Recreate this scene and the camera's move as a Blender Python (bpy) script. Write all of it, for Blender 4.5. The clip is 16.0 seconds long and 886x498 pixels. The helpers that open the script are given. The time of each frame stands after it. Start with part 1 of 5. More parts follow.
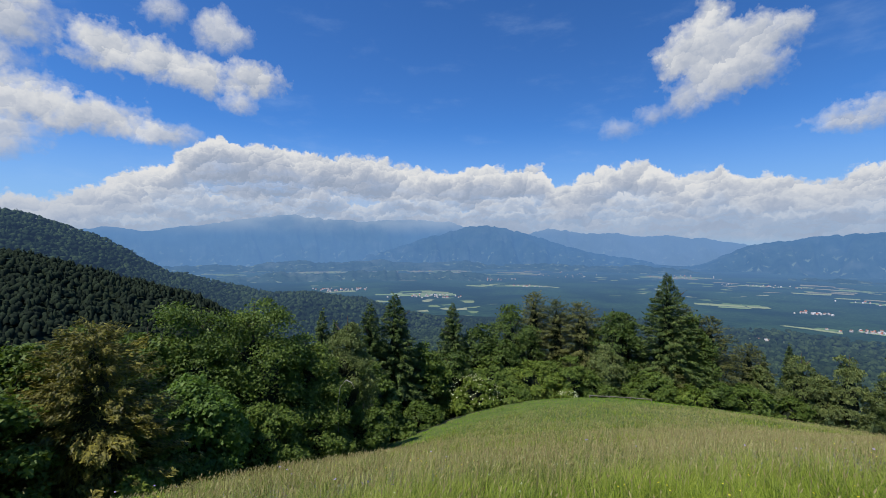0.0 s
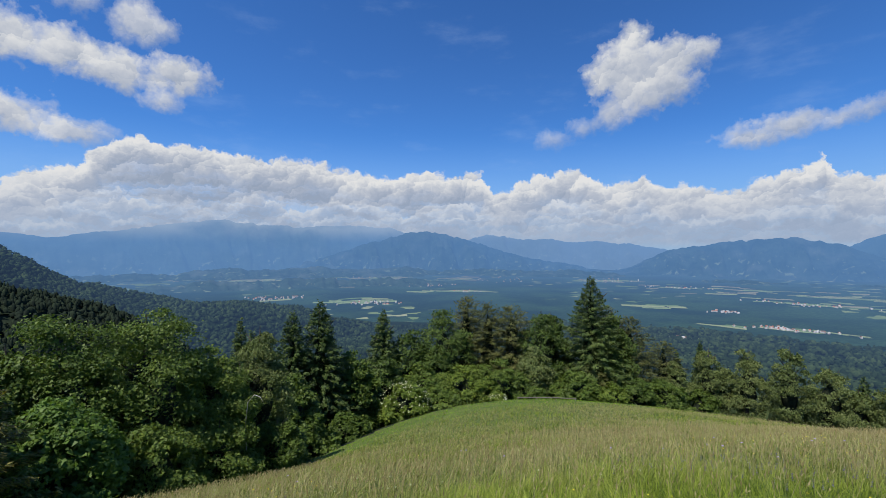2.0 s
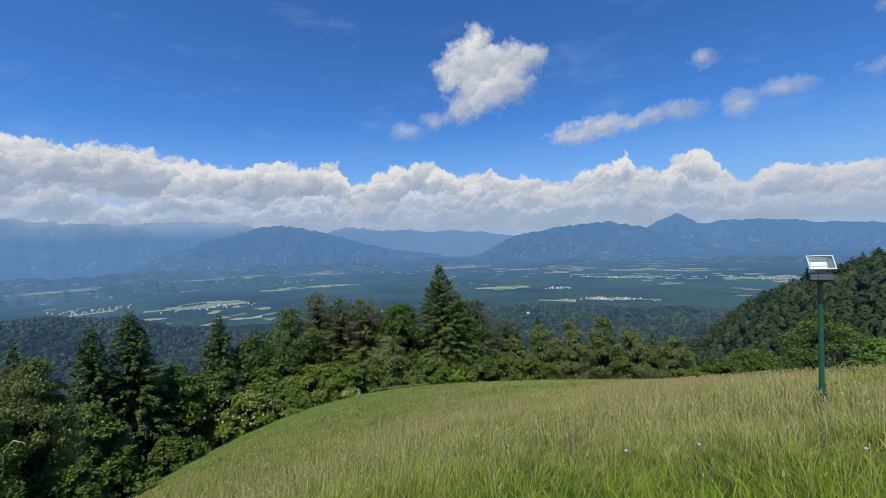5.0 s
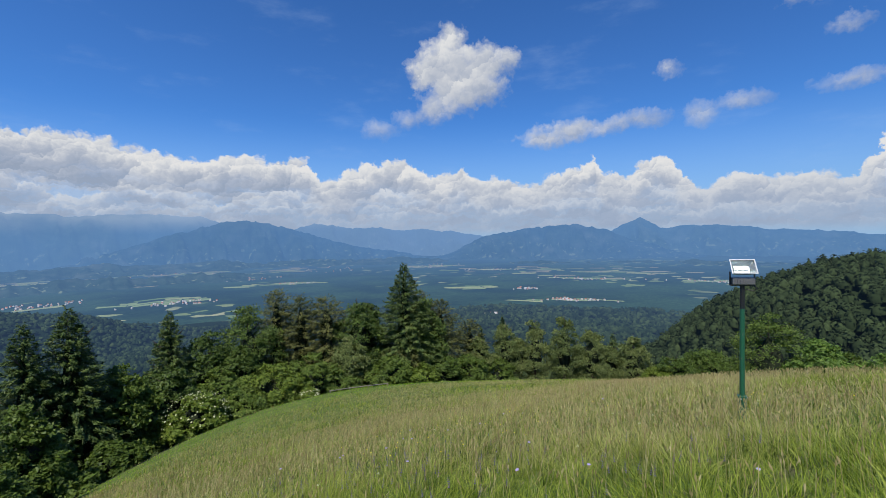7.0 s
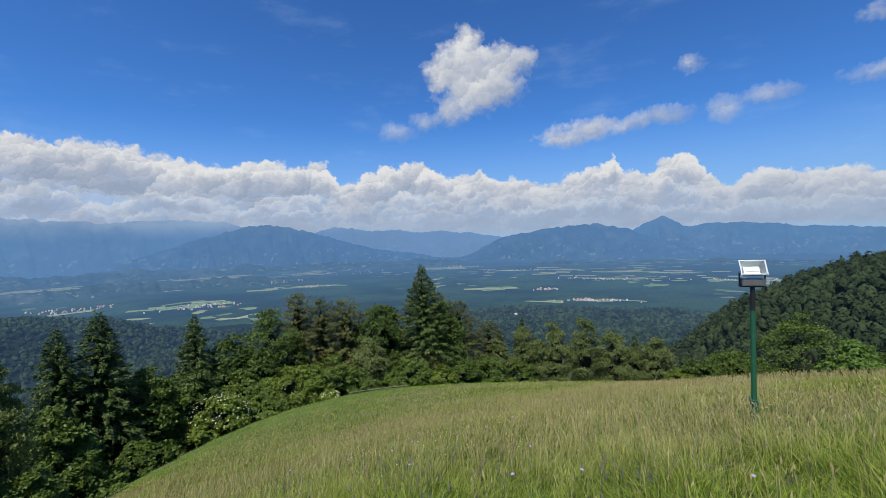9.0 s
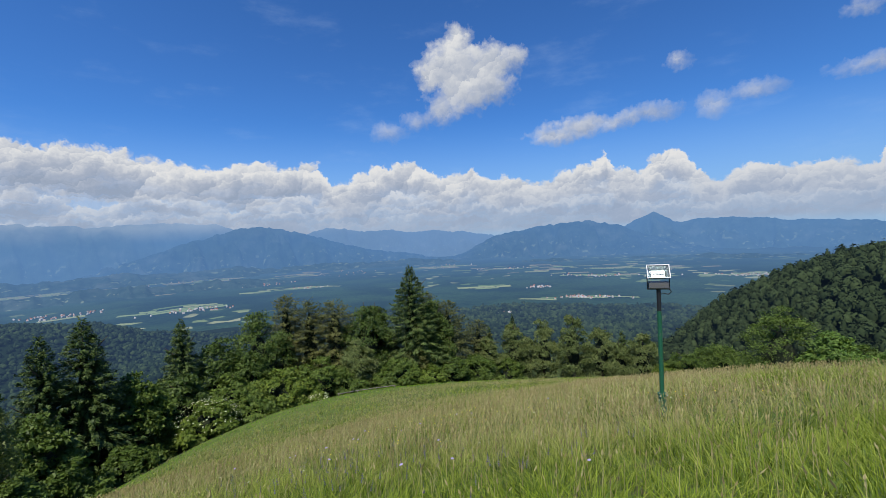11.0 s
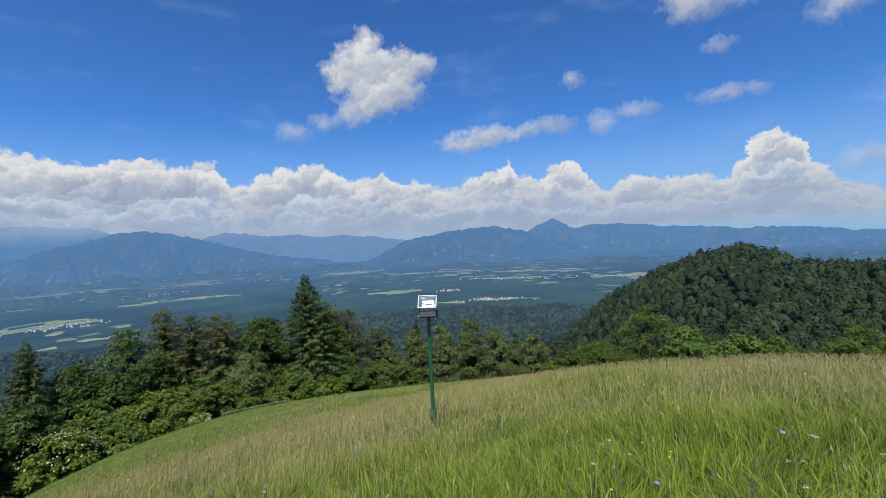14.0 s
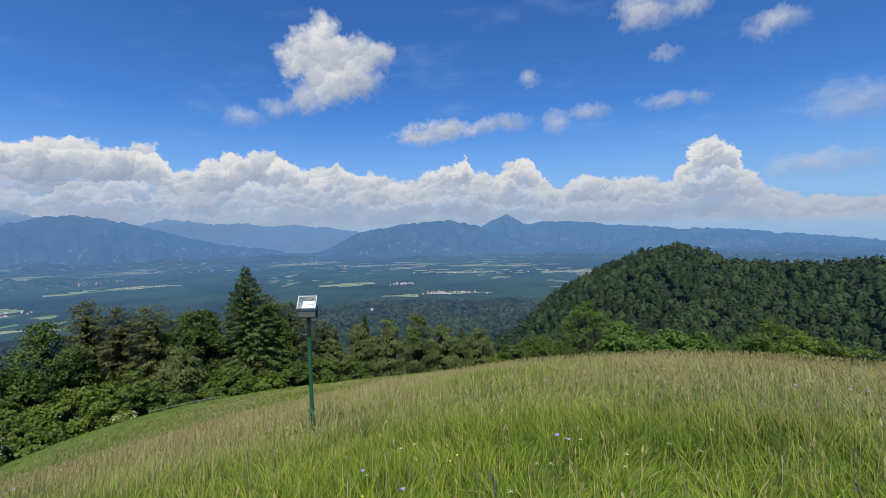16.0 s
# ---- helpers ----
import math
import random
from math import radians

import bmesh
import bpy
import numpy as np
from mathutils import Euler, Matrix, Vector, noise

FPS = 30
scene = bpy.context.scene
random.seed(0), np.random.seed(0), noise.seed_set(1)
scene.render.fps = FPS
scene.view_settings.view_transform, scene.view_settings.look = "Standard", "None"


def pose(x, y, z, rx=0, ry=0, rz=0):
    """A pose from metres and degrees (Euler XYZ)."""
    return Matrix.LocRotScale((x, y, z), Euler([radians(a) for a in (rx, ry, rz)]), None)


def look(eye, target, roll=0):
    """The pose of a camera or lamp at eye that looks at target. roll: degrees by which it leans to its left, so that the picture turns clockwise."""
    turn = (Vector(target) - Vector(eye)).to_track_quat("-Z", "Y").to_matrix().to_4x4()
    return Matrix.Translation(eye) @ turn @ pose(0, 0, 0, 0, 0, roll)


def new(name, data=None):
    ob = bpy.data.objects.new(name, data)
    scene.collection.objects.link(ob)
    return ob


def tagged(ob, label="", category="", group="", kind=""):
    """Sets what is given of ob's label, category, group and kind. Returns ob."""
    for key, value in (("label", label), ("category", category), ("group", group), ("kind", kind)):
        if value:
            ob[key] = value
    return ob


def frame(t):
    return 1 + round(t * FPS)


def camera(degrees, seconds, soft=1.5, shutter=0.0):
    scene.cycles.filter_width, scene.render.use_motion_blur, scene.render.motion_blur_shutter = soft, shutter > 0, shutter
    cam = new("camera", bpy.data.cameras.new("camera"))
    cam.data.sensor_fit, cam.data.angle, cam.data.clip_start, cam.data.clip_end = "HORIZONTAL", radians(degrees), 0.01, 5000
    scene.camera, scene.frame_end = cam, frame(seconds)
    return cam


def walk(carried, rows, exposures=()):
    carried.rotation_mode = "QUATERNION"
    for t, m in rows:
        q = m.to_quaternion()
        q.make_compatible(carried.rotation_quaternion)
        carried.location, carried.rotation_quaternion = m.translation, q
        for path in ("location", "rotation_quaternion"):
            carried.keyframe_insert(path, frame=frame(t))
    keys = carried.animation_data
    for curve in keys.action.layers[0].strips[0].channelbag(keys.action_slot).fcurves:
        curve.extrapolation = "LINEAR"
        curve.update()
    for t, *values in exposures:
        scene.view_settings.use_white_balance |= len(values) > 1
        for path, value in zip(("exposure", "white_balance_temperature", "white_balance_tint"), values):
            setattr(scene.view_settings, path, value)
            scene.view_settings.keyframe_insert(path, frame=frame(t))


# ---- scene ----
cam = camera(90.27, 16.0, soft=0.8)
PATH = [
    (0, 0.000, 0.000, 1.650, 89.124, -0.124, 0.224),
    (0.5, 0.335, 0.200, 1.608, 89.052, 0.275, 0.000),
    (1, 0.749, 0.397, 1.576, 89.188, 0.904, -1.799),
    (1.5, 1.238, 0.561, 1.532, 89.510, 0.634, -4.445),
    (2, 1.674, 0.716, 1.489, 89.908, 0.094, -7.464),
    (2.5, 2.086, 0.888, 1.471, 90.237, 0.160, -11.169),
    (3, 2.492, 0.989, 1.451, 89.691, 0.106, -13.686),
    (3.5, 2.842, 1.073, 1.446, 89.328, 0.432, -16.988),
    (4, 3.201, 1.140, 1.455, 89.041, 1.314, -20.833),
    (6.5, 4.771, 1.346, 1.328, 88.161, 1.711, -28.195),
    (7, 4.940, 1.324, 1.336, 88.202, 1.151, -29.302),
    (7.5, 5.024, 1.264, 1.341, 87.670, 1.065, -30.161),
    (8, 5.088, 1.248, 1.352, 87.374, 1.304, -30.779),
    (8.5, 5.094, 1.250, 1.360, 87.550, 1.491, -30.523),
    (9, 5.135, 1.158, 1.374, 88.471, 1.948, -26.877),
    (11.5, 6.135, -0.085, 1.617, 88.176, 3.646, -28.666),
    (12, 6.399, -0.388, 1.735, 87.977, 4.507, -31.536),
    (12.5, 6.679, -0.675, 1.770, 87.631, 4.662, -33.516),
    (13, 6.978, -0.960, 1.856, 88.060, 4.293, -35.138),
    (13.5, 7.226, -1.281, 1.946, 88.195, 3.537, -37.575),
    (14, 7.481, -1.583, 1.957, 88.391, 2.859, -39.332),
    (14.5, 7.743, -1.853, 1.998, 88.250, 2.470, -40.502),
    (15, 8.004, -2.133, 2.019, 87.578, 1.728, -42.397),
    (15.5, 8.252, -2.373, 2.029, 87.511, 1.206, -43.884),
    (16, 8.463, -2.562, 2.066, 87.328, 1.355, -45.131),
]
walk(cam, [(t, pose(*p)) for t, *p in PATH])

# ---- light ----
SUN_AZ, SUN_EL = -135.0, 58.0          # compass degrees from +y, clockwise; height
EYE = 1.65


def heading(az, el=0.0):
    a, e = radians(az), radians(el)
    return Vector((math.sin(a) * math.cos(e), math.cos(a) * math.cos(e), math.sin(e)))


sun_data = bpy.data.lights.new("sun", "SUN")
sun_data.energy, sun_data.angle, sun_data.color = 5.0, radians(0.53), (1.0, 0.955, 0.88)
sun = new("sun", sun_data)
sun.matrix_world = look(heading(SUN_AZ, SUN_EL) * 100, (0, 0, 0))


class Net:
    """Short way to write node trees."""

    def __init__(self, tree):
        self.t = tree
        tree.nodes.clear()

    def add(self, kind, **kw):
        n = self.t.nodes.new(kind)
        for k, v in kw.items():
            setattr(n, k, v)
        return n

    def link(self, a, b):
        self.t.links.new(a, b)

    def put(self, socket, v):
        if isinstance(v, bpy.types.NodeSocket):
            self.t.links.new(v, socket)
        else:
            socket.default_value = v

    def math(self, op, a, b=0.0, c=None, clamp=False):
        n = self.add("ShaderNodeMath", operation=op, use_clamp=clamp)
        self.put(n.inputs[0], a)
        self.put(n.inputs[1], b)
        if c is not None:
            self.put(n.inputs[2], c)
        return n.outputs[0]

    def vec(self, op, a, b=(0, 0, 0), c=None):
        n = self.add("ShaderNodeVectorMath", operation=op)
        self.put(n.inputs[0], a)
        if op not in ("LENGTH", "NORMALIZE"):
            self.put(n.inputs[1], b)
        if c is not None:
            self.put(n.inputs[2], c)
        return n.outputs["Value"] if op in ("LENGTH", "DOT_PRODUCT", "DISTANCE") else n.outputs[0]

    def noise(self, vector, scale, detail=4.0, rough=0.55, colour=False, dims="3D"):
        n = self.add("ShaderNodeTexNoise", noise_dimensions=dims)
        self.put(n.inputs["Vector"], vector)
        n.inputs["Scale"].default_value, n.inputs["Detail"].default_value, n.inputs["Roughness"].default_value = scale, detail, rough
        return n.outputs["Color" if colour else "Fac"]

    def ramp(self, v, lo, hi, a=0.0, b=1.0, smooth=True):
        n = self.add("ShaderNodeMapRange", interpolation_type="SMOOTHSTEP" if smooth else "LINEAR")
        for s, x in zip(n.inputs, (v, lo, hi, a, b)):
            self.put(s, x)
        return n.outputs[0]

    def mix(self, f, a, b, blend="MIX"):
        n = self.add("ShaderNodeMix", data_type="RGBA", blend_type=blend)
        self.put(n.inputs[0], f)
        for s, v in ((n.inputs[6], a), (n.inputs[7], b)):
            self.put(s, (*v, 1) if isinstance(v, tuple) and len(v) == 3 else v)
        return n.outputs[2]

    def stops(self, v, rows):
        n = self.add("ShaderNodeValToRGB")
        e = n.color_ramp.elements
        while len(e) < len(rows):
            e.new(0.5)
        for s, (p, c) in zip(e, rows):
            s.position, s.color = p, (*c, 1)
        self.put(n.inputs[0], v)
        return n.outputs[0]


# ---- sky with fair-weather clouds ----
# tops of the long cumulus bank: compass degrees, height in degrees
BANK_WEST = [(-60, 3.2), (-43, 4.7), (-39.3, 5.8), (-35.5, 7.9), (-32, 9.4), (-29.2, 11.9), (-27.2, 13.0), (-24.6, 11.6), (-20.2, 12.2),
             (-16.2, 11.0), (-10, 11.3), (-4.9, 10.4), (-2, 9.4), (0.2, 9.8), (5.3, 10.5), (8.2, 9.6), (10.6, 10.3), (12.4, 9.8), (14.2, 7.4), (16.5, 8.4),
             (19, 9.2), (22, 9.8)]
BANK_EAST = [(22, 9.8), (25, 9.8), (27.5, 8.0), (29.5, 8.0), (32, 8.8), (34.2, 7.2), (37.2, 7.8), (39.5, 7.1), (41.5, 6.9), (44, 7.8), (46.5, 9.0),
             (48.3, 9.7), (49.4, 7.0), (52.2, 7.3), (55, 9.5), (56.8, 8.2), (59.2, 5.5), (60.5, 5.8), (63, 7.0), (65.5, 5.7), (69, 6.1), (72.8, 5.6),
             (74.5, 9.0), (77, 10.1), (78.5, 9.2), (79.3, 6.1), (81.5, 4.2), (84.2, 3.1), (86.4, 2.6), (96, 2.8)]
# single clouds: compass degrees, height, half width, half height, thickness
PUFFS_CENTRE = [(30.8, 23.5, 2.0, 1.7, 1.0), (30.2, 21.2, 3.5, 2.4, 1.0), (34.6, 20.8, 3.9, 2.0, 1.0), (31.8, 19.6, 4.4, 2.6, 1.0), (37.6, 21.4, 1.7, 0.9, 0.7), (28.0, 20.0, 2.7, 1.9, 1.0), (34.0, 18.0, 3.6, 2.0, 0.85), (30.6, 17.2, 3.4, 2.2, 0.8),
                (28.8, 15.6, 2.4, 1.5, 0.6), (25.0, 14.4, 1.7, 1.2, 0.35), (21.6, 13.2, 2.2, 1.1, 0.25)]
PUFFS_STREAK = [(42.4, 11.7, 2.8, 1.3, 0.75), (45.6, 12.4, 3.2, 1.2, 0.7), (49.2, 12.6, 3.6, 0.9, 0.5), (53.6, 12.9, 3.6, 0.9, 0.5)]
PUFFS_WEST = [(-45.5, 20.5, 4.5, 3.2, 0.9), (-47, 16.5, 4.0, 1.8, 0.6), (-37, 19.2, 3.6, 2.0, 1.0), (-32.6, 18.8, 3.8, 1.9, 1.0), (-28.6, 18.2, 3.2, 1.9, 1.0),
              (-23.6, 18.5, 3.2, 1.7, 1.0), (-25, 15.9, 2.0, 1.2, 0.7), (-26.9, 22.8, 2.8, 2.0, 0.8), (-32.4, 23.8, 2.0, 1.4, 0.6),
              (-43.5, 13.2, 4.6, 2.3, 0.95), (-38.6, 12.7, 4.4, 1.9, 0.95), (-33.2, 11.6, 3.8, 1.3, 0.85), (-46, 10, 4.0, 2.0, 0.8), (-52, 22, 6, 4, 0.9)]
PUFFS_EAST = [(56.5, 17.8, 1.5, 0.9, 0.5), (59.7, 12.7, 1.6, 1.2, 0.4), (63.4, 13.5, 2.2, 0.8, 0.35), (72.3, 13.7, 3.4, 0.9, 0.45), (69.7, 23.2, 3.0, 1.8, 0.7),
              (74.5, 22.8, 1.5, 1.2, 0.55), (82, 19.5, 2.4, 1.3, 0.5), (71.9, 18.6, 1.6, 0.8, 0.45), (88.5, 11, 4.0, 1.8, 0.35), (85.5, 5.6, 4.5, 1.2, 0.45),
              (89, 23, 3.5, 2.0, 0.5)]

world = bpy.data.worlds.new("world")
scene.world = world
world.use_nodes = True
W = Net(world.node_tree)
ray_dir = W.add("ShaderNodeTexCoord").outputs["Generated"]
sep = W.add("ShaderNodeSeparateXYZ")
W.link(ray_dir, sep.inputs[0])
az = W.math("MULTIPLY", W.math("ARCTAN2", sep.outputs[0], sep.outputs[1]), 57.29578)
el = W.math("MULTIPLY", W.math("ARCSINE", sep.outputs[2]), 57.29578)
comb = W.add("ShaderNodeCombineXYZ")
W.link(az, comb.inputs[0])
W.link(el, comb.inputs[1])
uv = comb.outputs[0]


wob = W.vec("SUBTRACT", W.noise(uv, 0.34, 3.5, 0.5, colour=True, dims="2D"), (0.5, 0.5, 0.5))
ripple = W.vec("SUBTRACT", W.noise(uv, 1.5, 4.0, 0.6, colour=True, dims="2D"), (0.5, 0.5, 0.5))
spot = W.vec("MULTIPLY_ADD", ripple, (1.05, 0.95, 0), W.vec("MULTIPLY_ADD", wob, (1.7, 1.3, 0), uv))


def heads(p, scale, flat=1.0):
    """Rounded heads like cauliflower: roundness, and how far each side of a head looks to the sun."""
    n = W.add("ShaderNodeTexVoronoi", voronoi_dimensions="2D", feature="F1")
    stretched = W.vec("MULTIPLY", p, (1.0, flat, 0))
    W.put(n.inputs["Vector"], stretched)
    n.inputs["Scale"].default_value, n.inputs["Randomness"].default_value = scale, 0.9
    side = W.vec("DOT_PRODUCT", W.vec("SUBTRACT", stretched, n.outputs["Position"]), (-0.5 * scale, 0.86 * scale, 0))
    return n.outputs["Distance"], side


d1, s1 = heads(spot, 0.26, 1.25)
d2, s2 = heads(spot, 0.62, 1.15)
d3, s3 = heads(spot, 1.5)
d4, s4 = heads(spot, 3.4)
lumps = W.math("MULTIPLY_ADD", d1, 0.40, W.math("MULTIPLY_ADD", d2, 0.36, W.math("MULTIPLY_ADD", d3, 0.20, W.math("MULTIPLY", d4, 0.07))))
relief = W.math("MULTIPLY_ADD", s1, 0.50, W.math("MULTIPLY_ADD", s2, 0.26, W.math("MULTIPLY_ADD", s3, 0.06, W.math("MULTIPLY", s4, 0.012))))
ragged = W.math("MULTIPLY_ADD", W.noise(uv, 0.55, 4.5, 0.55), 1.3, -0.65)
rough_edge = W.math("ADD", W.math("MULTIPLY_ADD", lumps, 0.55, -0.25), ragged)

# the bank: rows of cumulus one behind the other, each white on top and grey-blue towards its flat base
s = W.add("ShaderNodeSeparateXYZ")
W.link(spot, s.inputs[0])
tops = []
for rows, lo, hi in ((BANK_WEST, -60, 22), (BANK_EAST, 22, 96)):
    tops.append(W.stops(W.ramp(s.outputs[0], lo, hi, smooth=False), [((a - lo) / (hi - lo), (h / 15,) * 3) for a, h in rows]))
bank_top = W.math("MULTIPLY", W.mix(W.math("GREATER_THAN", s.outputs[0], 22.0), tops[0], tops[1]), 15.0)


def cloud_row(top, shift, body, soft_, bright_, fall, bulge):
    """One row of clouds under the line top: how much it covers and how light it is."""
    p = W.vec("ADD", spot, shift)
    ds, ss = zip(heads(p, 0.21, 1.5), heads(p, 0.50, 1.35), heads(p, 1.25, 1.2), heads(p, 3.0))
    lump, tilt_ = ds[3], ss[3]
    lump = W.math("MULTIPLY_ADD", ds[0], 0.42, W.math("MULTIPLY_ADD", ds[1], 0.34, W.math("MULTIPLY_ADD", ds[2], 0.17, W.math("MULTIPLY", ds[3], 0.06))))
    tilt_ = W.math("MULTIPLY_ADD", ss[0], 0.34, W.math("MULTIPLY_ADD", ss[1], 0.24, W.math("MULTIPLY_ADD", ss[2], 0.10, W.math("MULTIPLY", ss[3], 0.03))))
    depth = W.math("SUBTRACT", W.math("SUBTRACT", top, s.outputs[1]), W.math("MULTIPLY_ADD", lump, bulge, -0.28 * bulge))
    over_ = W.math("MULTIPLY", W.ramp(depth, 0.0, soft_), body)
    shade = W.math("MULTIPLY_ADD", W.ramp(depth, 0.1, fall), -0.62, bright_)
    return over_, W.math("MULTIPLY_ADD", tilt_, 0.95, shade)


streaks = W.noise(W.vec("MULTIPLY", spot, (0.20, 1.0, 0)), 0.75, 4.0, 0.55)
sheet = W.math("MULTIPLY", W.ramp(az, 2.0, -12.0), W.ramp(az, -34.0, -26.0))
low_1 = W.math("MULTIPLY_ADD", W.noise(W.vec("MULTIPLY", uv, (1.0, 0.25, 0)), 0.16, 3.0, 0.6), 7.0, 2.4)
low_2 = W.math("MULTIPLY_ADD", W.noise(W.vec("MULTIPLY_ADD", uv, (1.0, 0.25, 0), (31, 7, 0)), 0.22, 3.0, 0.6), 5.2, 1.4)
thin = W.math("MULTIPLY_ADD", W.ramp(W.math("SUBTRACT", bank_top, s.outputs[1]), 2.4, 6.5), W.math("MULTIPLY_ADD", W.ramp(streaks, 0.42, 0.62), -0.42, -0.04), 1.0)
cover, lit = cloud_row(bank_top, (0, 0, 0), thin, 0.55, 0.96, 3.3, 2.3)
for line, shift, fall_ in ((W.math("MINIMUM", low_1, W.math("SUBTRACT", bank_top, 1.6)), (13.7, 5.1, 0), 2.3), (W.math("MINIMUM", low_2, W.math("SUBTRACT", bank_top, 2.6)), (47.3, 9.6, 0), 1.5)):
    c2, l2 = cloud_row(line, shift, W.math("MULTIPLY_ADD", W.ramp(streaks, 0.35, 0.6), 0.35, 0.55), 0.55, 0.90, fall_, 3.0)
    lit = W.math("ADD", W.math("MULTIPLY", lit, W.math("SUBTRACT", 1.0, c2)), W.math("MULTIPLY", l2, c2))
    cover = W.math("MAXIMUM", cover, c2)
lit = W.math("ADD", lit, W.math("MULTIPLY", sheet, -0.10))
lit = W.math("MULTIPLY_ADD", W.math("SUBTRACT", streaks, 0.5), W.ramp(W.math("SUBTRACT", bank_top, s.outputs[1]), 1.5, 5.0, 0.0, 0.9), lit)


# single clouds: place, half width, half height, thickness, tone
HEADS = []
for rows, tone in ((PUFFS_STREAK, 0.50), (PUFFS_WEST, 0.56), (PUFFS_EAST, 0.46), (PUFFS_CENTRE, 0.47)):
    HEADS += [(a, h, rx * 1.06, ry * 1.06, min(1.0, thick * 1.02), tone) for a, h, rx, ry, thick in rows]
head_tree = bpy.data.node_groups.new("cloud_head", "ShaderNodeTree")
for nm, kind in (("Sum", "NodeSocketVector"), ("Spot", "NodeSocketVector"), ("Edge", "NodeSocketFloat"), ("Scale", "NodeSocketVector"), ("Offset", "NodeSocketVector"), ("Soft", "NodeSocketFloat"),
                 ("Most", "NodeSocketFloat")):
    head_tree.interface.new_socket(name=nm, in_out="INPUT", socket_type=kind)
head_tree.interface.new_socket(name="Sum", in_out="OUTPUT", socket_type="NodeSocketVector")
H = Net(head_tree)
gi = H.add("NodeGroupInput").outputs
q = H.vec("MULTIPLY_ADD", gi["Spot"], gi["Scale"], gi["Offset"])
edge = H.math("ADD", H.vec("LENGTH", H.vec("MULTIPLY", q, (1, 1, 0))), gi["Edge"])
over = H.math("MAXIMUM", H.math("MINIMUM", H.math("DIVIDE", H.math("SUBTRACT", 1.18, edge), gi["Soft"]), 1.0), 0.0)
over = H.math("MULTIPLY", over, gi["Most"])
pair = H.add("ShaderNodeCombineXYZ")
H.link(H.vec("DOT_PRODUCT", q, (-0.16, 0.36, 1.0)), pair.inputs[0])
pair.inputs[1].default_value = 1.0
grown = H.add("ShaderNodeVectorMath", operation="SCALE")
H.link(pair.outputs[0], grown.inputs[0])
H.link(over, grown.inputs["Scale"])
keep = H.add("ShaderNodeVectorMath", operation="MULTIPLY_ADD")
H.link(gi["Sum"], keep.inputs[0])
rest = H.math("SUBTRACT", 1.0, over)
stay = H.add("ShaderNodeCombineXYZ")
H.link(rest, stay.inputs[0])
H.link(rest, stay.inputs[1])
H.link(stay.outputs[0], keep.inputs[1])
H.link(grown.outputs[0], keep.inputs[2])
H.link(keep.outputs[0], H.add("NodeGroupOutput").inputs[0])

first = W.add("ShaderNodeCombineXYZ")
W.link(W.math("MULTIPLY", lit, cover), first.inputs[0])
W.link(cover, first.inputs[1])
total = first.outputs[0]
spot_late = W.vec("MULTIPLY_ADD", total, (1e-6, 1e-6, 0), spot)
for a, h, rx, ry, thick, tone in HEADS:
    n = W.add("ShaderNodeGroup", node_tree=head_tree)
    for nm, v in (("Sum", total), ("Spot", spot_late), ("Edge", rough_edge), ("Scale", (1 / rx, 1 / ry, 0)), ("Offset", (-a / rx, -h / ry, tone)), ("Soft", 0.70 + 0.8 * (1 - thick)),
                  ("Most", min(1.0, 0.35 + 0.65 * thick))):
        W.put(n.inputs[nm], v)
    total = n.outputs[0]
done_ = W.add("ShaderNodeSeparateXYZ")
W.link(total, done_.inputs[0])
cover = done_.outputs[1]
alone = W.ramp(W.math("SUBTRACT", s.outputs[1], bank_top), -0.5, 0.6)
lit = W.math("DIVIDE", done_.outputs[0], W.math("MAXIMUM", cover, 0.01))
lit = W.math("MULTIPLY_ADD", W.math("MULTIPLY", relief, alone), 0.42, lit)
lit = W.math("ADD", lit, W.math("MULTIPLY", W.math("SUBTRACT", W.noise(W.vec("MULTIPLY", spot, (1.0, 1.7, 0)), 0.24, 5.0, 0.55), 0.5), 0.85), clamp=True)
cloud_colour = W.stops(lit, [(0.0, (0.36, 0.43, 0.56)), (0.30, (0.47, 0.53, 0.65)), (0.55, (0.62, 0.66, 0.74)), (0.80, (0.80, 0.82, 0.85)), (1.0, (0.90, 0.90, 0.90))])
low_air = W.ramp(el, 8.0, 1.0, 0.0, 0.68)
cloud_colour = W.mix(low_air, cloud_colour, (0.38, 0.48, 0.66))
sky = W.add("ShaderNodeTexSky", sky_type="NISHITA", sun_disc=False, sun_elevation=radians(SUN_EL), sun_rotation=radians(SUN_AZ), altitude=700.0,
            air_density=1.0, dust_density=0.3, ozone_density=3.0)
wisps = W.math("MULTIPLY", W.ramp(W.noise(W.vec("MULTIPLY", uv, (0.35, 1.0, 0)), 0.22, 6.0, 0.6), 0.52, 0.8), 0.14)
STRENGTH = 0.1
deep_blue = W.mix(1.0, sky.outputs[0], (0.385, 0.79, 1.31), "MULTIPLY")
pale_low = W.mix(W.ramp(el, 15.0, 0.0, 0.0, 0.72), deep_blue, tuple(c / STRENGTH for c in (0.30, 0.46, 0.72)))
west_glow = W.ramp(az, 28.0, -22.0, 1.0, 1.12)
lighter = W.add("ShaderNodeVectorMath", operation="SCALE")
W.link(pale_low, lighter.inputs[0])
W.link(west_glow, lighter.inputs["Scale"])
clear = W.mix(wisps, lighter.outputs[0], tuple(c / STRENGTH for c in (0.55, 0.70, 0.90)))
bright = W.mix(1.0, cloud_colour, (0.85 / STRENGTH,) * 3, "MULTIPLY")
shown = W.mix(W.math("MULTIPLY", cover, W.ramp(el, -1.0, 1.0)), clear, bright)
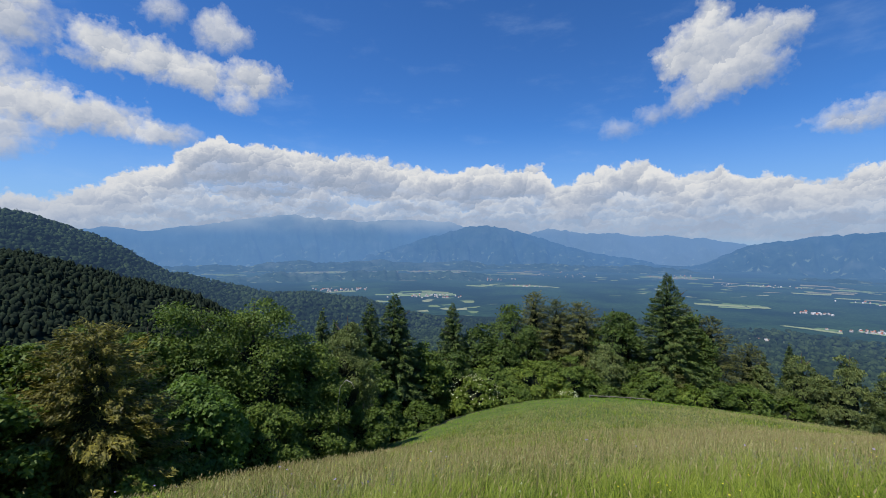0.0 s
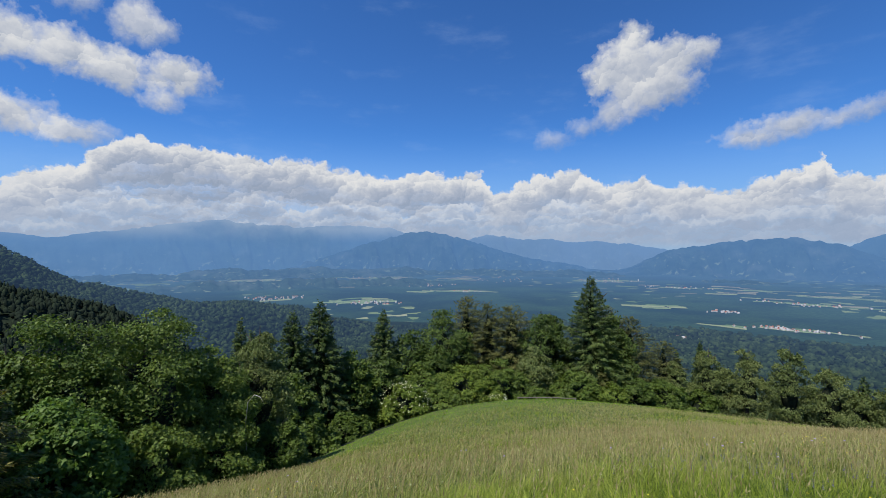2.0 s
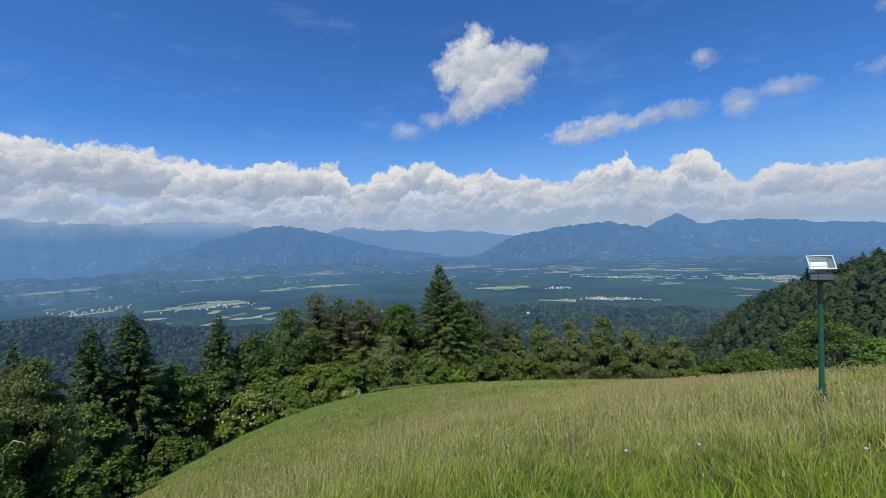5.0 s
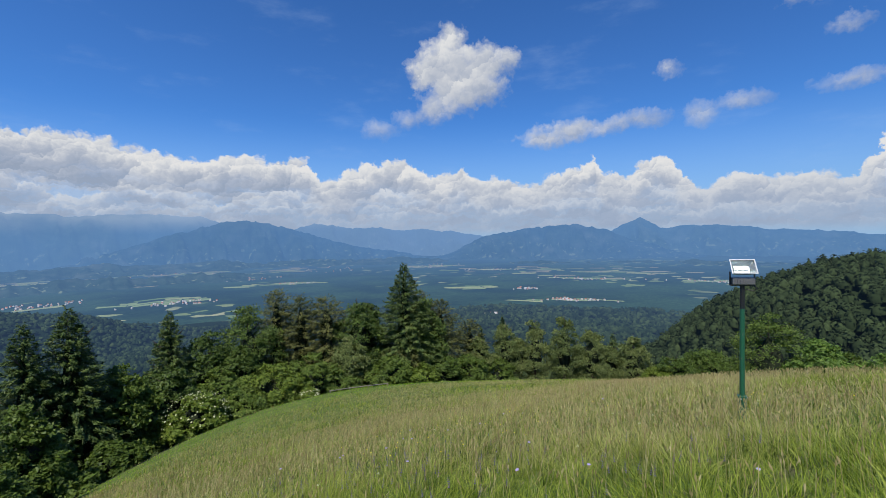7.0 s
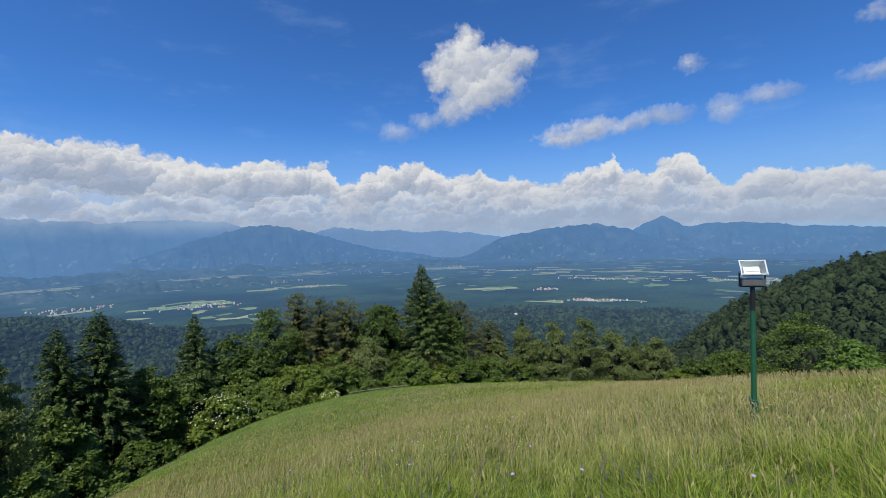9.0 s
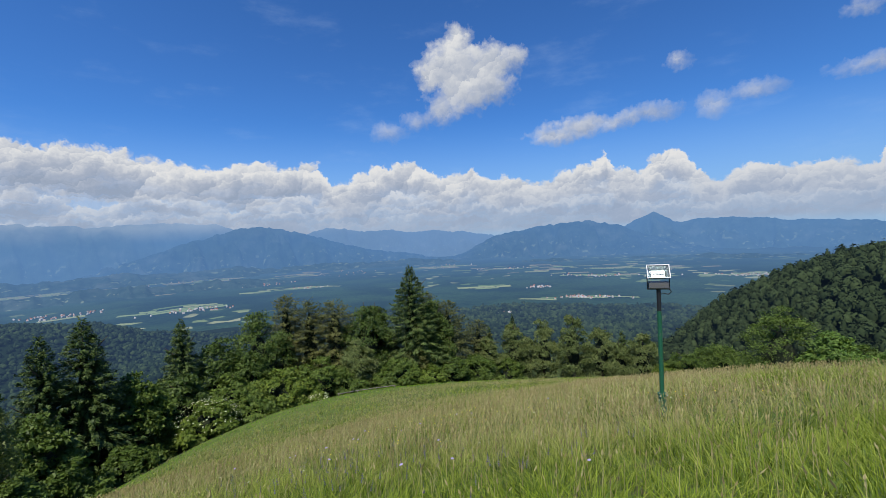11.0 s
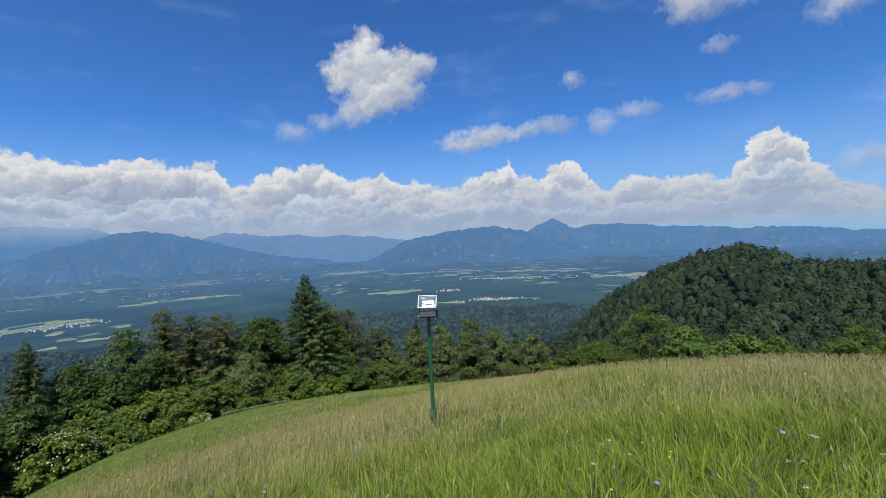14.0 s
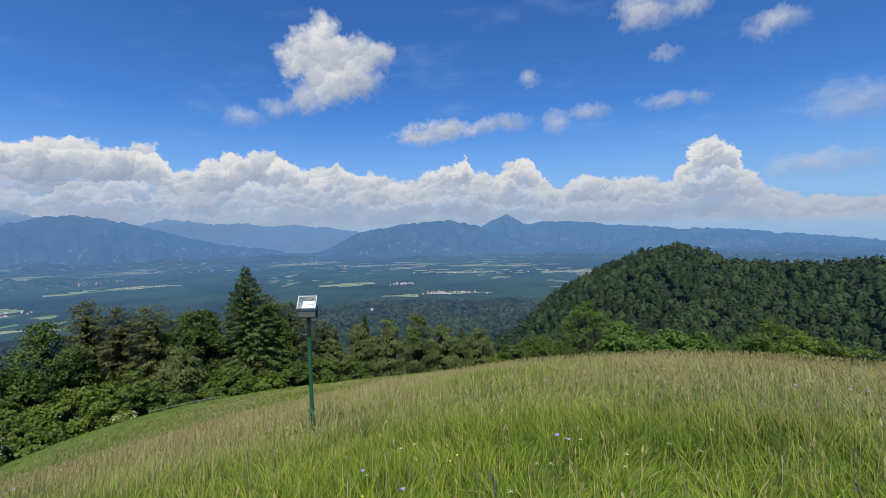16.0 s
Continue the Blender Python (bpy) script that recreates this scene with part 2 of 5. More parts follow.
background = W.add("ShaderNodeBackground")
W.link(shown, background.inputs[0])
background.inputs[1].default_value = STRENGTH
W.link(background.outputs[0], W.add("ShaderNodeOutputWorld").inputs[0])
scene.view_settings.exposure = 0.0


# ---- materials ----
def material(name, build, rough=0.8, leafy=0.0, bump=None, spec=0.3, metal=0.0):
    """build(net, position) gives the base colour; leafy: share of light let through."""
    m = bpy.data.materials.new(name)
    m.use_nodes = True
    n = Net(m.node_tree)
    geo = n.add("ShaderNodeNewGeometry")
    col = build(n, geo) if callable(build) else build
    p = n.add("ShaderNodeBsdfPrincipled")
    n.put(p.inputs["Base Color"], (*col, 1) if isinstance(col, tuple) else col)
    n.put(p.inputs["Roughness"], rough)
    p.inputs["Metallic"].default_value, p.inputs["Specular IOR Level"].default_value = metal, spec
    if bump:
        b = n.add("ShaderNodeBump")
        b.inputs["Strength"].default_value, b.inputs["Distance"].default_value = bump[1], bump[2]
        n.link(n.noise(geo.outputs["Position"], bump[0], 5.0), b.inputs["Height"])
        n.link(b.outputs[0], p.inputs["Normal"])
    out = p.outputs[0]
    if leafy:
        tr = n.add("ShaderNodeBsdfTranslucent")
        n.put(tr.inputs[0], (*col, 1) if isinstance(col, tuple) else n.mix(1.0, col, (1.25, 1.3, 0.6), "MULTIPLY"))
        mx = n.add("ShaderNodeMixShader")
        mx.inputs[0].default_value = leafy
        n.link(out, mx.inputs[1])
        n.link(tr.outputs[0], mx.inputs[2])
        out = mx.outputs[0]
    n.link(out, n.add("ShaderNodeOutputMaterial").inputs[0])
    return m


def foliage(name, dark, mid, light, leafy=0.22, gloss=0.25):
    def build(n, geo):
        own = n.add("ShaderNodeObjectInfo").outputs["Random"]
        patch = n.noise(geo.outputs["Position"], 0.55, 3.0)
        v = n.math("ADD", n.math("MULTIPLY", geo.outputs["Random Per Island"], 0.55), n.math("MULTIPLY", patch, 0.5))
        v = n.math("ADD", v, n.math("MULTIPLY_ADD", own, 0.24, -0.14), clamp=True)
        return n.stops(v, [(0.1, dark), (0.5, mid), (0.9, light)])
    return material(name, build, 0.55 if gloss else 0.9, leafy, spec=gloss)


def two_tone(name, a, b, scale, rough=0.85, bump=None, lo=0.4, hi=0.62, c=None, **kw):
    def build(n, geo):
        v = n.ramp(n.noise(geo.outputs["Position"], scale, 6.0, 0.6), lo, hi)
        col = n.mix(v, a, b)
        if c:
            col = n.mix(n.ramp(n.noise(geo.outputs["Position"], scale * 7.3, 3.0), 0.45, 0.7), col, c)
        return col
    return material(name, build, rough, bump=bump, **kw)


M_BROAD = foliage("broadleaf_foliage", (0.042, 0.070, 0.012), (0.088, 0.140, 0.022), (0.165, 0.215, 0.040), 0.28)
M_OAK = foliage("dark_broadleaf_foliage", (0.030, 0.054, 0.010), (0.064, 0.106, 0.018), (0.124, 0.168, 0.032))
M_MAPLE = foliage("maple_foliage", (0.058, 0.105, 0.020), (0.115, 0.195, 0.034), (0.200, 0.280, 0.058), 0.32)
M_HAZEL = foliage("hazel_foliage", (0.060, 0.095, 0.012), (0.118, 0.172, 0.022), (0.205, 0.250, 0.038))
M_BIRCH = foliage("birch_foliage", (0.058, 0.086, 0.022), (0.125, 0.160, 0.046), (0.210, 0.240, 0.080))
M_SPRUCE = foliage("spruce_needles", (0.030, 0.054, 0.014), (0.074, 0.114, 0.027), (0.155, 0.190, 0.050), 0.16)
M_LARCH = foliage("brownish_foliage", (0.052, 0.062, 0.018), (0.115, 0.124, 0.036), (0.205, 0.200, 0.064), 0.20)
M_RUST = foliage("yellow_tipped_foliage", (0.070, 0.070, 0.020), (0.185, 0.170, 0.036), (0.400, 0.345, 0.060), 0.26)
# filler shell in crowns; its dark colour stands for the shade inside
M_INNER = two_tone("crown_core_shade", (0.012, 0.018, 0.008), (0.026, 0.034, 0.014), 1.2, 0.95)
M_FLOWER = material("cream_blossom", (0.50, 0.52, 0.30), 0.7, 0.25)
M_BARK = two_tone("bark", (0.055, 0.042, 0.032), (0.120, 0.095, 0.070), 6.0, 0.9, (9.0, 0.6, 0.03))
M_DEADWOOD = two_tone("bleached_wood", (0.30, 0.28, 0.24), (0.48, 0.46, 0.42), 7.0, 0.9)
M_RAIL = two_tone("weathered_rail", (0.16, 0.14, 0.12), (0.20, 0.18, 0.155), 5.0, 0.9, (12.0, 0.5, 0.02))


def grass_build(n, geo):
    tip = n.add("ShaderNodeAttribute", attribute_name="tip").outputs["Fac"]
    dry = n.add("ShaderNodeAttribute", attribute_name="dry").outputs["Fac"]
    patch = n.noise(geo.outputs["Position"], 0.35, 4.0)
    v = n.math("ADD", n.math("MULTIPLY", geo.outputs["Random Per Island"], 0.95), n.math("MULTIPLY_ADD", patch, 1.2, -0.58), clamp=True)
    green = n.stops(v, [(0.0, (0.055, 0.100, 0.010)), (0.40, (0.215, 0.295, 0.022)), (0.75, (0.320, 0.390, 0.040)), (1.0, (0.440, 0.480, 0.085))])
    straw = n.stops(v, [(0.0, (0.270, 0.255, 0.095)), (0.5, (0.380, 0.335, 0.155)), (1.0, (0.470, 0.410, 0.230))])
    lush = n.add("ShaderNodeAttribute", attribute_name="lush").outputs["Fac"]
    green = n.mix(lush, green, n.mix(1.0, green, (0.86, 1.16, 0.55), "MULTIPLY"))
    # blade colour darkened towards the root, painting the shade between blades
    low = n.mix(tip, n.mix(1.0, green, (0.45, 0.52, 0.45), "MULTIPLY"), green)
    return n.mix(n.math("MULTIPLY", dry, n.ramp(tip, 0.15, 0.75)), low, straw)


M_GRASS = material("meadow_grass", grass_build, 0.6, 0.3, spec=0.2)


def seed_build(n, geo):
    v = n.math("ADD", n.math("MULTIPLY", geo.outputs["Random Per Island"], 0.6), n.math("MULTIPLY", n.noise(geo.outputs["Position"], 0.3, 3.0), 0.4))
    return n.stops(v, [(0.15, (0.230, 0.185, 0.080)), (0.5, (0.335, 0.275, 0.130)), (0.85, (0.470, 0.415, 0.215))])


M_SEED = material("grass_seed_heads", seed_build, 0.7, 0.25, spec=0.2)
M_MEADOW = two_tone("meadow_soil", (0.085, 0.140, 0.016), (0.130, 0.185, 0.028), 0.5, 0.95, (6.0, 0.6, 0.06), c=(0.085, 0.080, 0.034))
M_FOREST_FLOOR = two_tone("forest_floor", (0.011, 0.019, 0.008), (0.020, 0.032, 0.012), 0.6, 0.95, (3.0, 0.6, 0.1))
# ridge crowns: a cloud's shadow put into the base colour
M_SHADED_RIDGE = foliage("cloud_shaded_crowns", (0.016, 0.022, 0.017), (0.024, 0.034, 0.022), (0.036, 0.050, 0.029), 0.0, 0.0)

HAZE_GLOW = (0.115, 0.215, 0.430)            # blue haze, painted as emission over what lies kilometres away


def distant(name, build, near_r, far_r, lo, hi, drift=0.35, air=HAZE_GLOW, mist=0.0):
    """Backdrop of distance: daylit ground with haze painted in as emission, stronger farther off."""
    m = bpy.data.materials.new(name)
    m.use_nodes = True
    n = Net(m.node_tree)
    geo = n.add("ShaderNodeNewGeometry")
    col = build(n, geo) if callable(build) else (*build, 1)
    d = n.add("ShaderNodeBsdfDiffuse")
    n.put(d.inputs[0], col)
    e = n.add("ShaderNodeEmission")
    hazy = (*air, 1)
    # paler emission towards the summits, painted as mist
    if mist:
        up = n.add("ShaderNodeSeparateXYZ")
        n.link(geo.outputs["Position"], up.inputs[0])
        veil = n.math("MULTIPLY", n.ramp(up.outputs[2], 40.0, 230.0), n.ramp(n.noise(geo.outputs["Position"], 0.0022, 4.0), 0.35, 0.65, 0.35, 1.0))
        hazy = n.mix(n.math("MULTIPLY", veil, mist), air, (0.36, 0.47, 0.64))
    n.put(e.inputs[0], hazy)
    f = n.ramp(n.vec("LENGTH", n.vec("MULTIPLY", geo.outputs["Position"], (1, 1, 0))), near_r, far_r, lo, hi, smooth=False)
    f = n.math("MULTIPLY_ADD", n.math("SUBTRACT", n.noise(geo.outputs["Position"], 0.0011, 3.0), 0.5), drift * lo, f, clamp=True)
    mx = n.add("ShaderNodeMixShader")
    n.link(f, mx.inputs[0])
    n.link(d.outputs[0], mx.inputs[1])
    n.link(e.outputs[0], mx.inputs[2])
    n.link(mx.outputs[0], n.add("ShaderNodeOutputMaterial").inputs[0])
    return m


def wooded_plain(n, geo):
    p = geo.outputs["Position"]
    crowns = n.noise(p, 0.09, 3.0, 0.7)
    wood = n.stops(crowns, [(0.3, (0.012, 0.024, 0.014)), (0.55, (0.022, 0.042, 0.021)), (0.75, (0.036, 0.060, 0.028))])
    big = n.ramp(n.noise(p, 0.0030, 6.0, 0.65), 0.38, 0.62)
    tone = n.mix(big, n.mix(1.0, wood, (0.6, 0.65, 0.8), "MULTIPLY"), n.mix(1.0, wood, (1.55, 1.55, 1.3), "MULTIPLY"))
    cell = n.add("ShaderNodeTexVoronoi", voronoi_dimensions="2D")
    n.put(cell.inputs["Vector"], n.vec("MULTIPLY_ADD", n.noise(p, 0.01, 3.0, colour=True), (40, 40, 0), p))
    cell.inputs["Scale"].default_value = 0.028
    pick = n.add("ShaderNodeSeparateColor")
    n.link(cell.outputs["Color"], pick.inputs[0])
    where = n.math("MULTIPLY", n.math("GREATER_THAN", pick.outputs[0], 0.90), n.ramp(n.noise(p, 0.0013, 3.0), 0.52, 0.58))
    crop = n.stops(pick.outputs[1], [(0.0, (0.12, 0.17, 0.06)), (0.5, (0.22, 0.26, 0.10)), (1.0, (0.34, 0.33, 0.18))])
    return n.mix(where, tone, crop)


def far_crowns(n, geo):
    own = n.add("ShaderNodeAttribute", attribute_name="crown_tint").outputs["Fac"]
    v = n.math("ADD", n.math("MULTIPLY", own, 0.4), n.math("MULTIPLY", n.noise(geo.outputs["Position"], 0.009, 5.0), 0.6))
    return n.stops(v, [(0.3, (0.012, 0.022, 0.012)), (0.5, (0.024, 0.040, 0.019)), (0.7, (0.050, 0.074, 0.030))])


def hill_crowns(n, geo):
    own = n.add("ShaderNodeAttribute", attribute_name="crown_tint").outputs["Fac"]
    v = n.math("ADD", n.math("MULTIPLY", own, 0.42), n.math("MULTIPLY", n.noise(geo.outputs["Position"], 0.05, 5.0), 0.55))
    return n.stops(v, [(0.2, (0.022, 0.033, 0.015)), (0.5, (0.036, 0.052, 0.022)), (0.85, (0.064, 0.088, 0.034))])


# woods and plain, each with some haze emission mixed in
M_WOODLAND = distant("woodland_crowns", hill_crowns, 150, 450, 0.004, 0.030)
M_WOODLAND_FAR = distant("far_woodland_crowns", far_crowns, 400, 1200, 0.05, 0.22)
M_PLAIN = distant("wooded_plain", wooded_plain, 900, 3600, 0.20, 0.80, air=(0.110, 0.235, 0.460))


def slope_build(n, geo):
    p = geo.outputs["Position"]
    wood = n.stops(n.noise(p, 0.012, 6.0, 0.65), [(0.35, (0.016, 0.032, 0.020)), (0.65, (0.050, 0.076, 0.050))])
    open_land = n.mix(n.ramp(n.noise(p, 0.005, 4.0, 0.55), 0.50, 0.72), wood, (0.085, 0.105, 0.080))
    up = n.add("ShaderNodeSeparateXYZ")
    n.link(p, up.inputs[0])
    meadows = n.math("MULTIPLY", n.ramp(n.noise(p, 0.021, 3.0, 0.5), 0.62, 0.66), n.ramp(up.outputs[2], 10.0, -150.0))
    return n.mix(meadows, open_land, (0.19, 0.22, 0.12))


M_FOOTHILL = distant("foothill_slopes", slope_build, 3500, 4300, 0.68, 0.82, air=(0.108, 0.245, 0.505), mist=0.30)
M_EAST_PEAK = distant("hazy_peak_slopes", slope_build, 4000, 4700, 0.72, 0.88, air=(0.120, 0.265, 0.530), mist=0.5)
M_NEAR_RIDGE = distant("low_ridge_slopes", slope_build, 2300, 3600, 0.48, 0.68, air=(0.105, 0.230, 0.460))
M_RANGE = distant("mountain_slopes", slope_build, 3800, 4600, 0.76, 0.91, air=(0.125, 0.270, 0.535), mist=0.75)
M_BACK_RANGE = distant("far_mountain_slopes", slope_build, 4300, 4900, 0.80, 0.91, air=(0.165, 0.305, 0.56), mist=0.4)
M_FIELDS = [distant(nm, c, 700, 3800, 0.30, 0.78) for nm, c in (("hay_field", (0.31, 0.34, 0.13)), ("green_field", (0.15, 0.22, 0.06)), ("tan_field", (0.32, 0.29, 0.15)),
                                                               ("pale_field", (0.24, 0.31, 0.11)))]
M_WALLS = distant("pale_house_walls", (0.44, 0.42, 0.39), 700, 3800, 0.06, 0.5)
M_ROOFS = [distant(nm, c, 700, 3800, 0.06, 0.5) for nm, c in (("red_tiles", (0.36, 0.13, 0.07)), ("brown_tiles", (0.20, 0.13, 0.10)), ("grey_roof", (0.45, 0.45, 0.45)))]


# ---- mesh helpers ----
def np_mesh(name, co, quads=None, tris=None):
    me = bpy.data.meshes.new(name)
    co = np.asarray(co, np.float32)
    me.vertices.add(len(co))
    me.vertices.foreach_set("co", co.ravel())
    idx, starts, at = [], [], 0
    for f, k in ((quads, 4), (tris, 3)):
        if f is not None and len(f):
            f = np.asarray(f, np.int32)
            idx.append(f.ravel())
            starts.append(at + np.arange(len(f), dtype=np.int32) * k)
            at += f.size
    idx, starts = np.concatenate(idx), np.concatenate(starts)
    me.loops.add(len(idx))
    me.loops.foreach_set("vertex_index", idx)
    me.polygons.add(len(starts))
    me.polygons.foreach_set("loop_start", starts)
    me.update(calc_edges=True)
    return me


def smooth(me):
    me.polygons.foreach_set("use_smooth", np.ones(len(me.polygons), bool))
    return me


def attach(name, me, mat, parent=None, label=""):
    ob = new(name, me)
    for m in (mat if isinstance(mat, (list, tuple)) else [mat]):
        me.materials.append(m)
    if parent:
        ob.parent = parent
    return tagged(ob, label) if label else ob


def part(name, bm, mat, parent, label=""):
    me = bpy.data.meshes.new(name)
    bm.to_mesh(me)
    bm.free()
    return attach(name, me, mat, parent, label)


def hash01(ix, iy, seed):
    v = np.sin(ix * 127.1 + iy * 311.7 + seed * 74.7) * 43758.5453
    return v - np.floor(v)


def vnoise(x, y, seed=0):
    ix, iy = np.floor(x), np.floor(y)
    fx, fy = x - ix, y - iy
    fx, fy = fx * fx * (3 - 2 * fx), fy * fy * (3 - 2 * fy)
    a, b = hash01(ix, iy, seed), hash01(ix + 1, iy, seed)
    c, d = hash01(ix, iy + 1, seed), hash01(ix + 1, iy + 1, seed)
    return (a + (b - a) * fx) * (1 - fy) + (c + (d - c) * fx) * fy


def fbm(x, y, octaves=4, seed=0):
    t, amp, tot = 0.0, 1.0, 0.0
    for k in range(octaves):
        t = t + amp * vnoise(x * 2 ** k, y * 2 ** k, seed + k)
        tot += amp
        amp *= 0.5
    return t / tot


# ---- lie of the land ----
SLOPE = {(0, 0): 0.0061, (0, 1): -8.3446, (0, 2): -9.211, (0, 3): 7.0303, (0, 4): -1.5947, (1, 0): 1.0352, (1, 1): 4.1183, (1, 2): -1.2318, (1, 3): 0.7628,
         (2, 0): -5.0652, (2, 1): 0.7857, (2, 2): -1.7683, (3, 0): 0.5646, (3, 1): 1.199, (4, 0): -0.2911}
VALLEY = -200.0
# wooded hills: compass degrees and height in degrees of the ridge, and its distance
HILL_EAST = [(46, -20), (51.9, -14.2), (55.5, -12.1), (60.5, -7.8), (64.5, -5.7), (67.1, -4.3), (70.2, -2.9), (73.7, -2.1), (76.5, -2.8), (78.6, -3.8), (83.4, -4.3), (86.9, -3.9),
             (90.3, -3.3), (100, -3.0), (125, -6), (150, -16)]
HILL_WEST = [(-110, -3), (-75, 3), (-55, 4.2), (-45.3, 3.2), (-43.1, 2.8), (-40.6, 1.8), (-38, 0.7), (-35.6, -0.7), (-33.6, -2.3), (-30.4, -4.1), (-26, -7), (-20, -13)]
HILL_DARK = [(-110, -12), (-70, 0.5), (-45.4, -0.4), (-43.1, -0.8), (-40.6, -1.7), (-37.1, -2.8), (-32.1, -4.5), (-29.3, -5.6), (-24, -9), (-16, -16)]
HILL_LOW = [(-45, -4.5), (-34, -3.2), (-30.4, -3.4), (-26.4, -4.7), (-21.5, -5.9), (-16.3, -6.1), (-10.7, -6.9), (-6.4, -8.5), (0, -9.6), (8, -11.0)]
HILLS = ((HILL_EAST, 420.0, 330.0, 150.0, 9.0), (HILL_WEST, 950.0, 620.0, 320.0, 9.0), (HILL_DARK, 480.0, 330.0, 140.0, 9.0), (HILL_LOW, 1050.0, 520.0, 150.0, 8.0))


def ground_z(x, y):
    x, y = np.asarray(x, float), np.asarray(y, float)
    r = np.hypot(x, y) + 1e-9
    k = np.minimum(1, 80 / r)
    v = np.clip(y * k, -8, 80)
    east = 40 + 0.6 * np.clip(v, 0, 60)
    u = np.clip(x * k, -30, east)
    p, q = u / 30, v / 30
    g = sum(c * p ** i * q ** j for (i, j), c in SLOPE.items()) - 0.28 * np.maximum(x * k - east, 0)
    out = VALLEY + (g - VALLEY) * np.exp(-(r - 80) / 350)
    z = np.where(r < 80, g, out)
    far = np.clip((r - 120) / 400, 0, 1)
    z = z + far * 17 * (fbm(x / 190, y / 190, 3, 5) - 0.5) + 0.10 * (fbm(x / 2.3, y / 2.3, 3, 9) - 0.5) * np.clip(r / 12, 0, 1)
    a = np.degrees(np.arctan2(x, y))
    for rows, dist, front, drop, trees in HILLS:
        az_, el_ = zip(*rows)
        crest = EYE + dist * np.tan(np.radians(np.interp(a, az_, el_, left=-30, right=-30))) - trees
        s = np.abs(r - dist) / front
        h = crest - drop * np.where(r < dist, s ** 1.35, 0.8 * s) + 7 * (fbm(x / 45, y / 45, 3, 11) - 0.5)
        z = np.maximum(z, np.where(r > 110, h, -999))
    return z


EDGE_AZ = (-180, -100, -60, -34, -21.6, -6.4, 1, 8.3, 17.5, 26, 33, 45, 55, 65, 75, 90, 120, 180)
EDGE_R = (40, 25, 18, 23, 33, 45, 55, 62, 67, 73, 77, 79, 82, 85, 86, 84, 80, 40)


def meadow_edge(x, y):
    """Distance inside the meadow's edge (negative: in the wood)."""
    a = np.degrees(np.arctan2(x, y))
    return np.interp(a, EDGE_AZ, EDGE_R) - np.hypot(x, y)


def build_ground():
    azs = np.concatenate([np.arange(-180, -62, 2.5), np.arange(-62, 112, 0.6), np.arange(112, 180, 2.5)])
    rs = np.concatenate([[0.0], np.geomspace(0.8, 4950, 170)])
    A, R = np.meshgrid(np.radians(azs), rs, indexing="ij")
    X, Y = R * np.sin(A), R * np.cos(A)
    co = np.stack([X, Y, ground_z(X, Y)], -1).reshape(-1, 3)
    n, m = len(azs), len(rs)
    i, j = np.meshgrid(np.arange(n), np.arange(m - 1), indexing="ij")
    k = (i + 1) % n
    q = np.stack([i * m + j, i * m + j + 1, k * m + j + 1, k * m + j], -1).reshape(-1, 4)
    me = smooth(np_mesh("ground", co, q))
    c = co[q].mean(1)
    r = np.hypot(c[:, 0], c[:, 1])
    bearing_ = np.degrees(np.arctan2(c[:, 0], c[:, 1]))
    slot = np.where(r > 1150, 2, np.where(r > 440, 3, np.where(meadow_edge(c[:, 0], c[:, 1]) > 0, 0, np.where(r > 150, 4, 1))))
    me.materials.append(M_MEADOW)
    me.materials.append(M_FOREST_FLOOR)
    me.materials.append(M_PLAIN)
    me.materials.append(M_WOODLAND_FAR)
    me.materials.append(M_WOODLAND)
    me.materials.append(M_SHADED_RIDGE)
    # the nearer ridge's ground takes the same painted cloud-shadow colour
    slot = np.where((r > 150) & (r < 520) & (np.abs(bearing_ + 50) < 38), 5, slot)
    me.polygons.foreach_set("material_index", slot.astype(np.int32))
    return tagged(new("ground", me), "sloping hay meadow falling to a wide wooded valley", "ground", kind="structure")


build_ground()


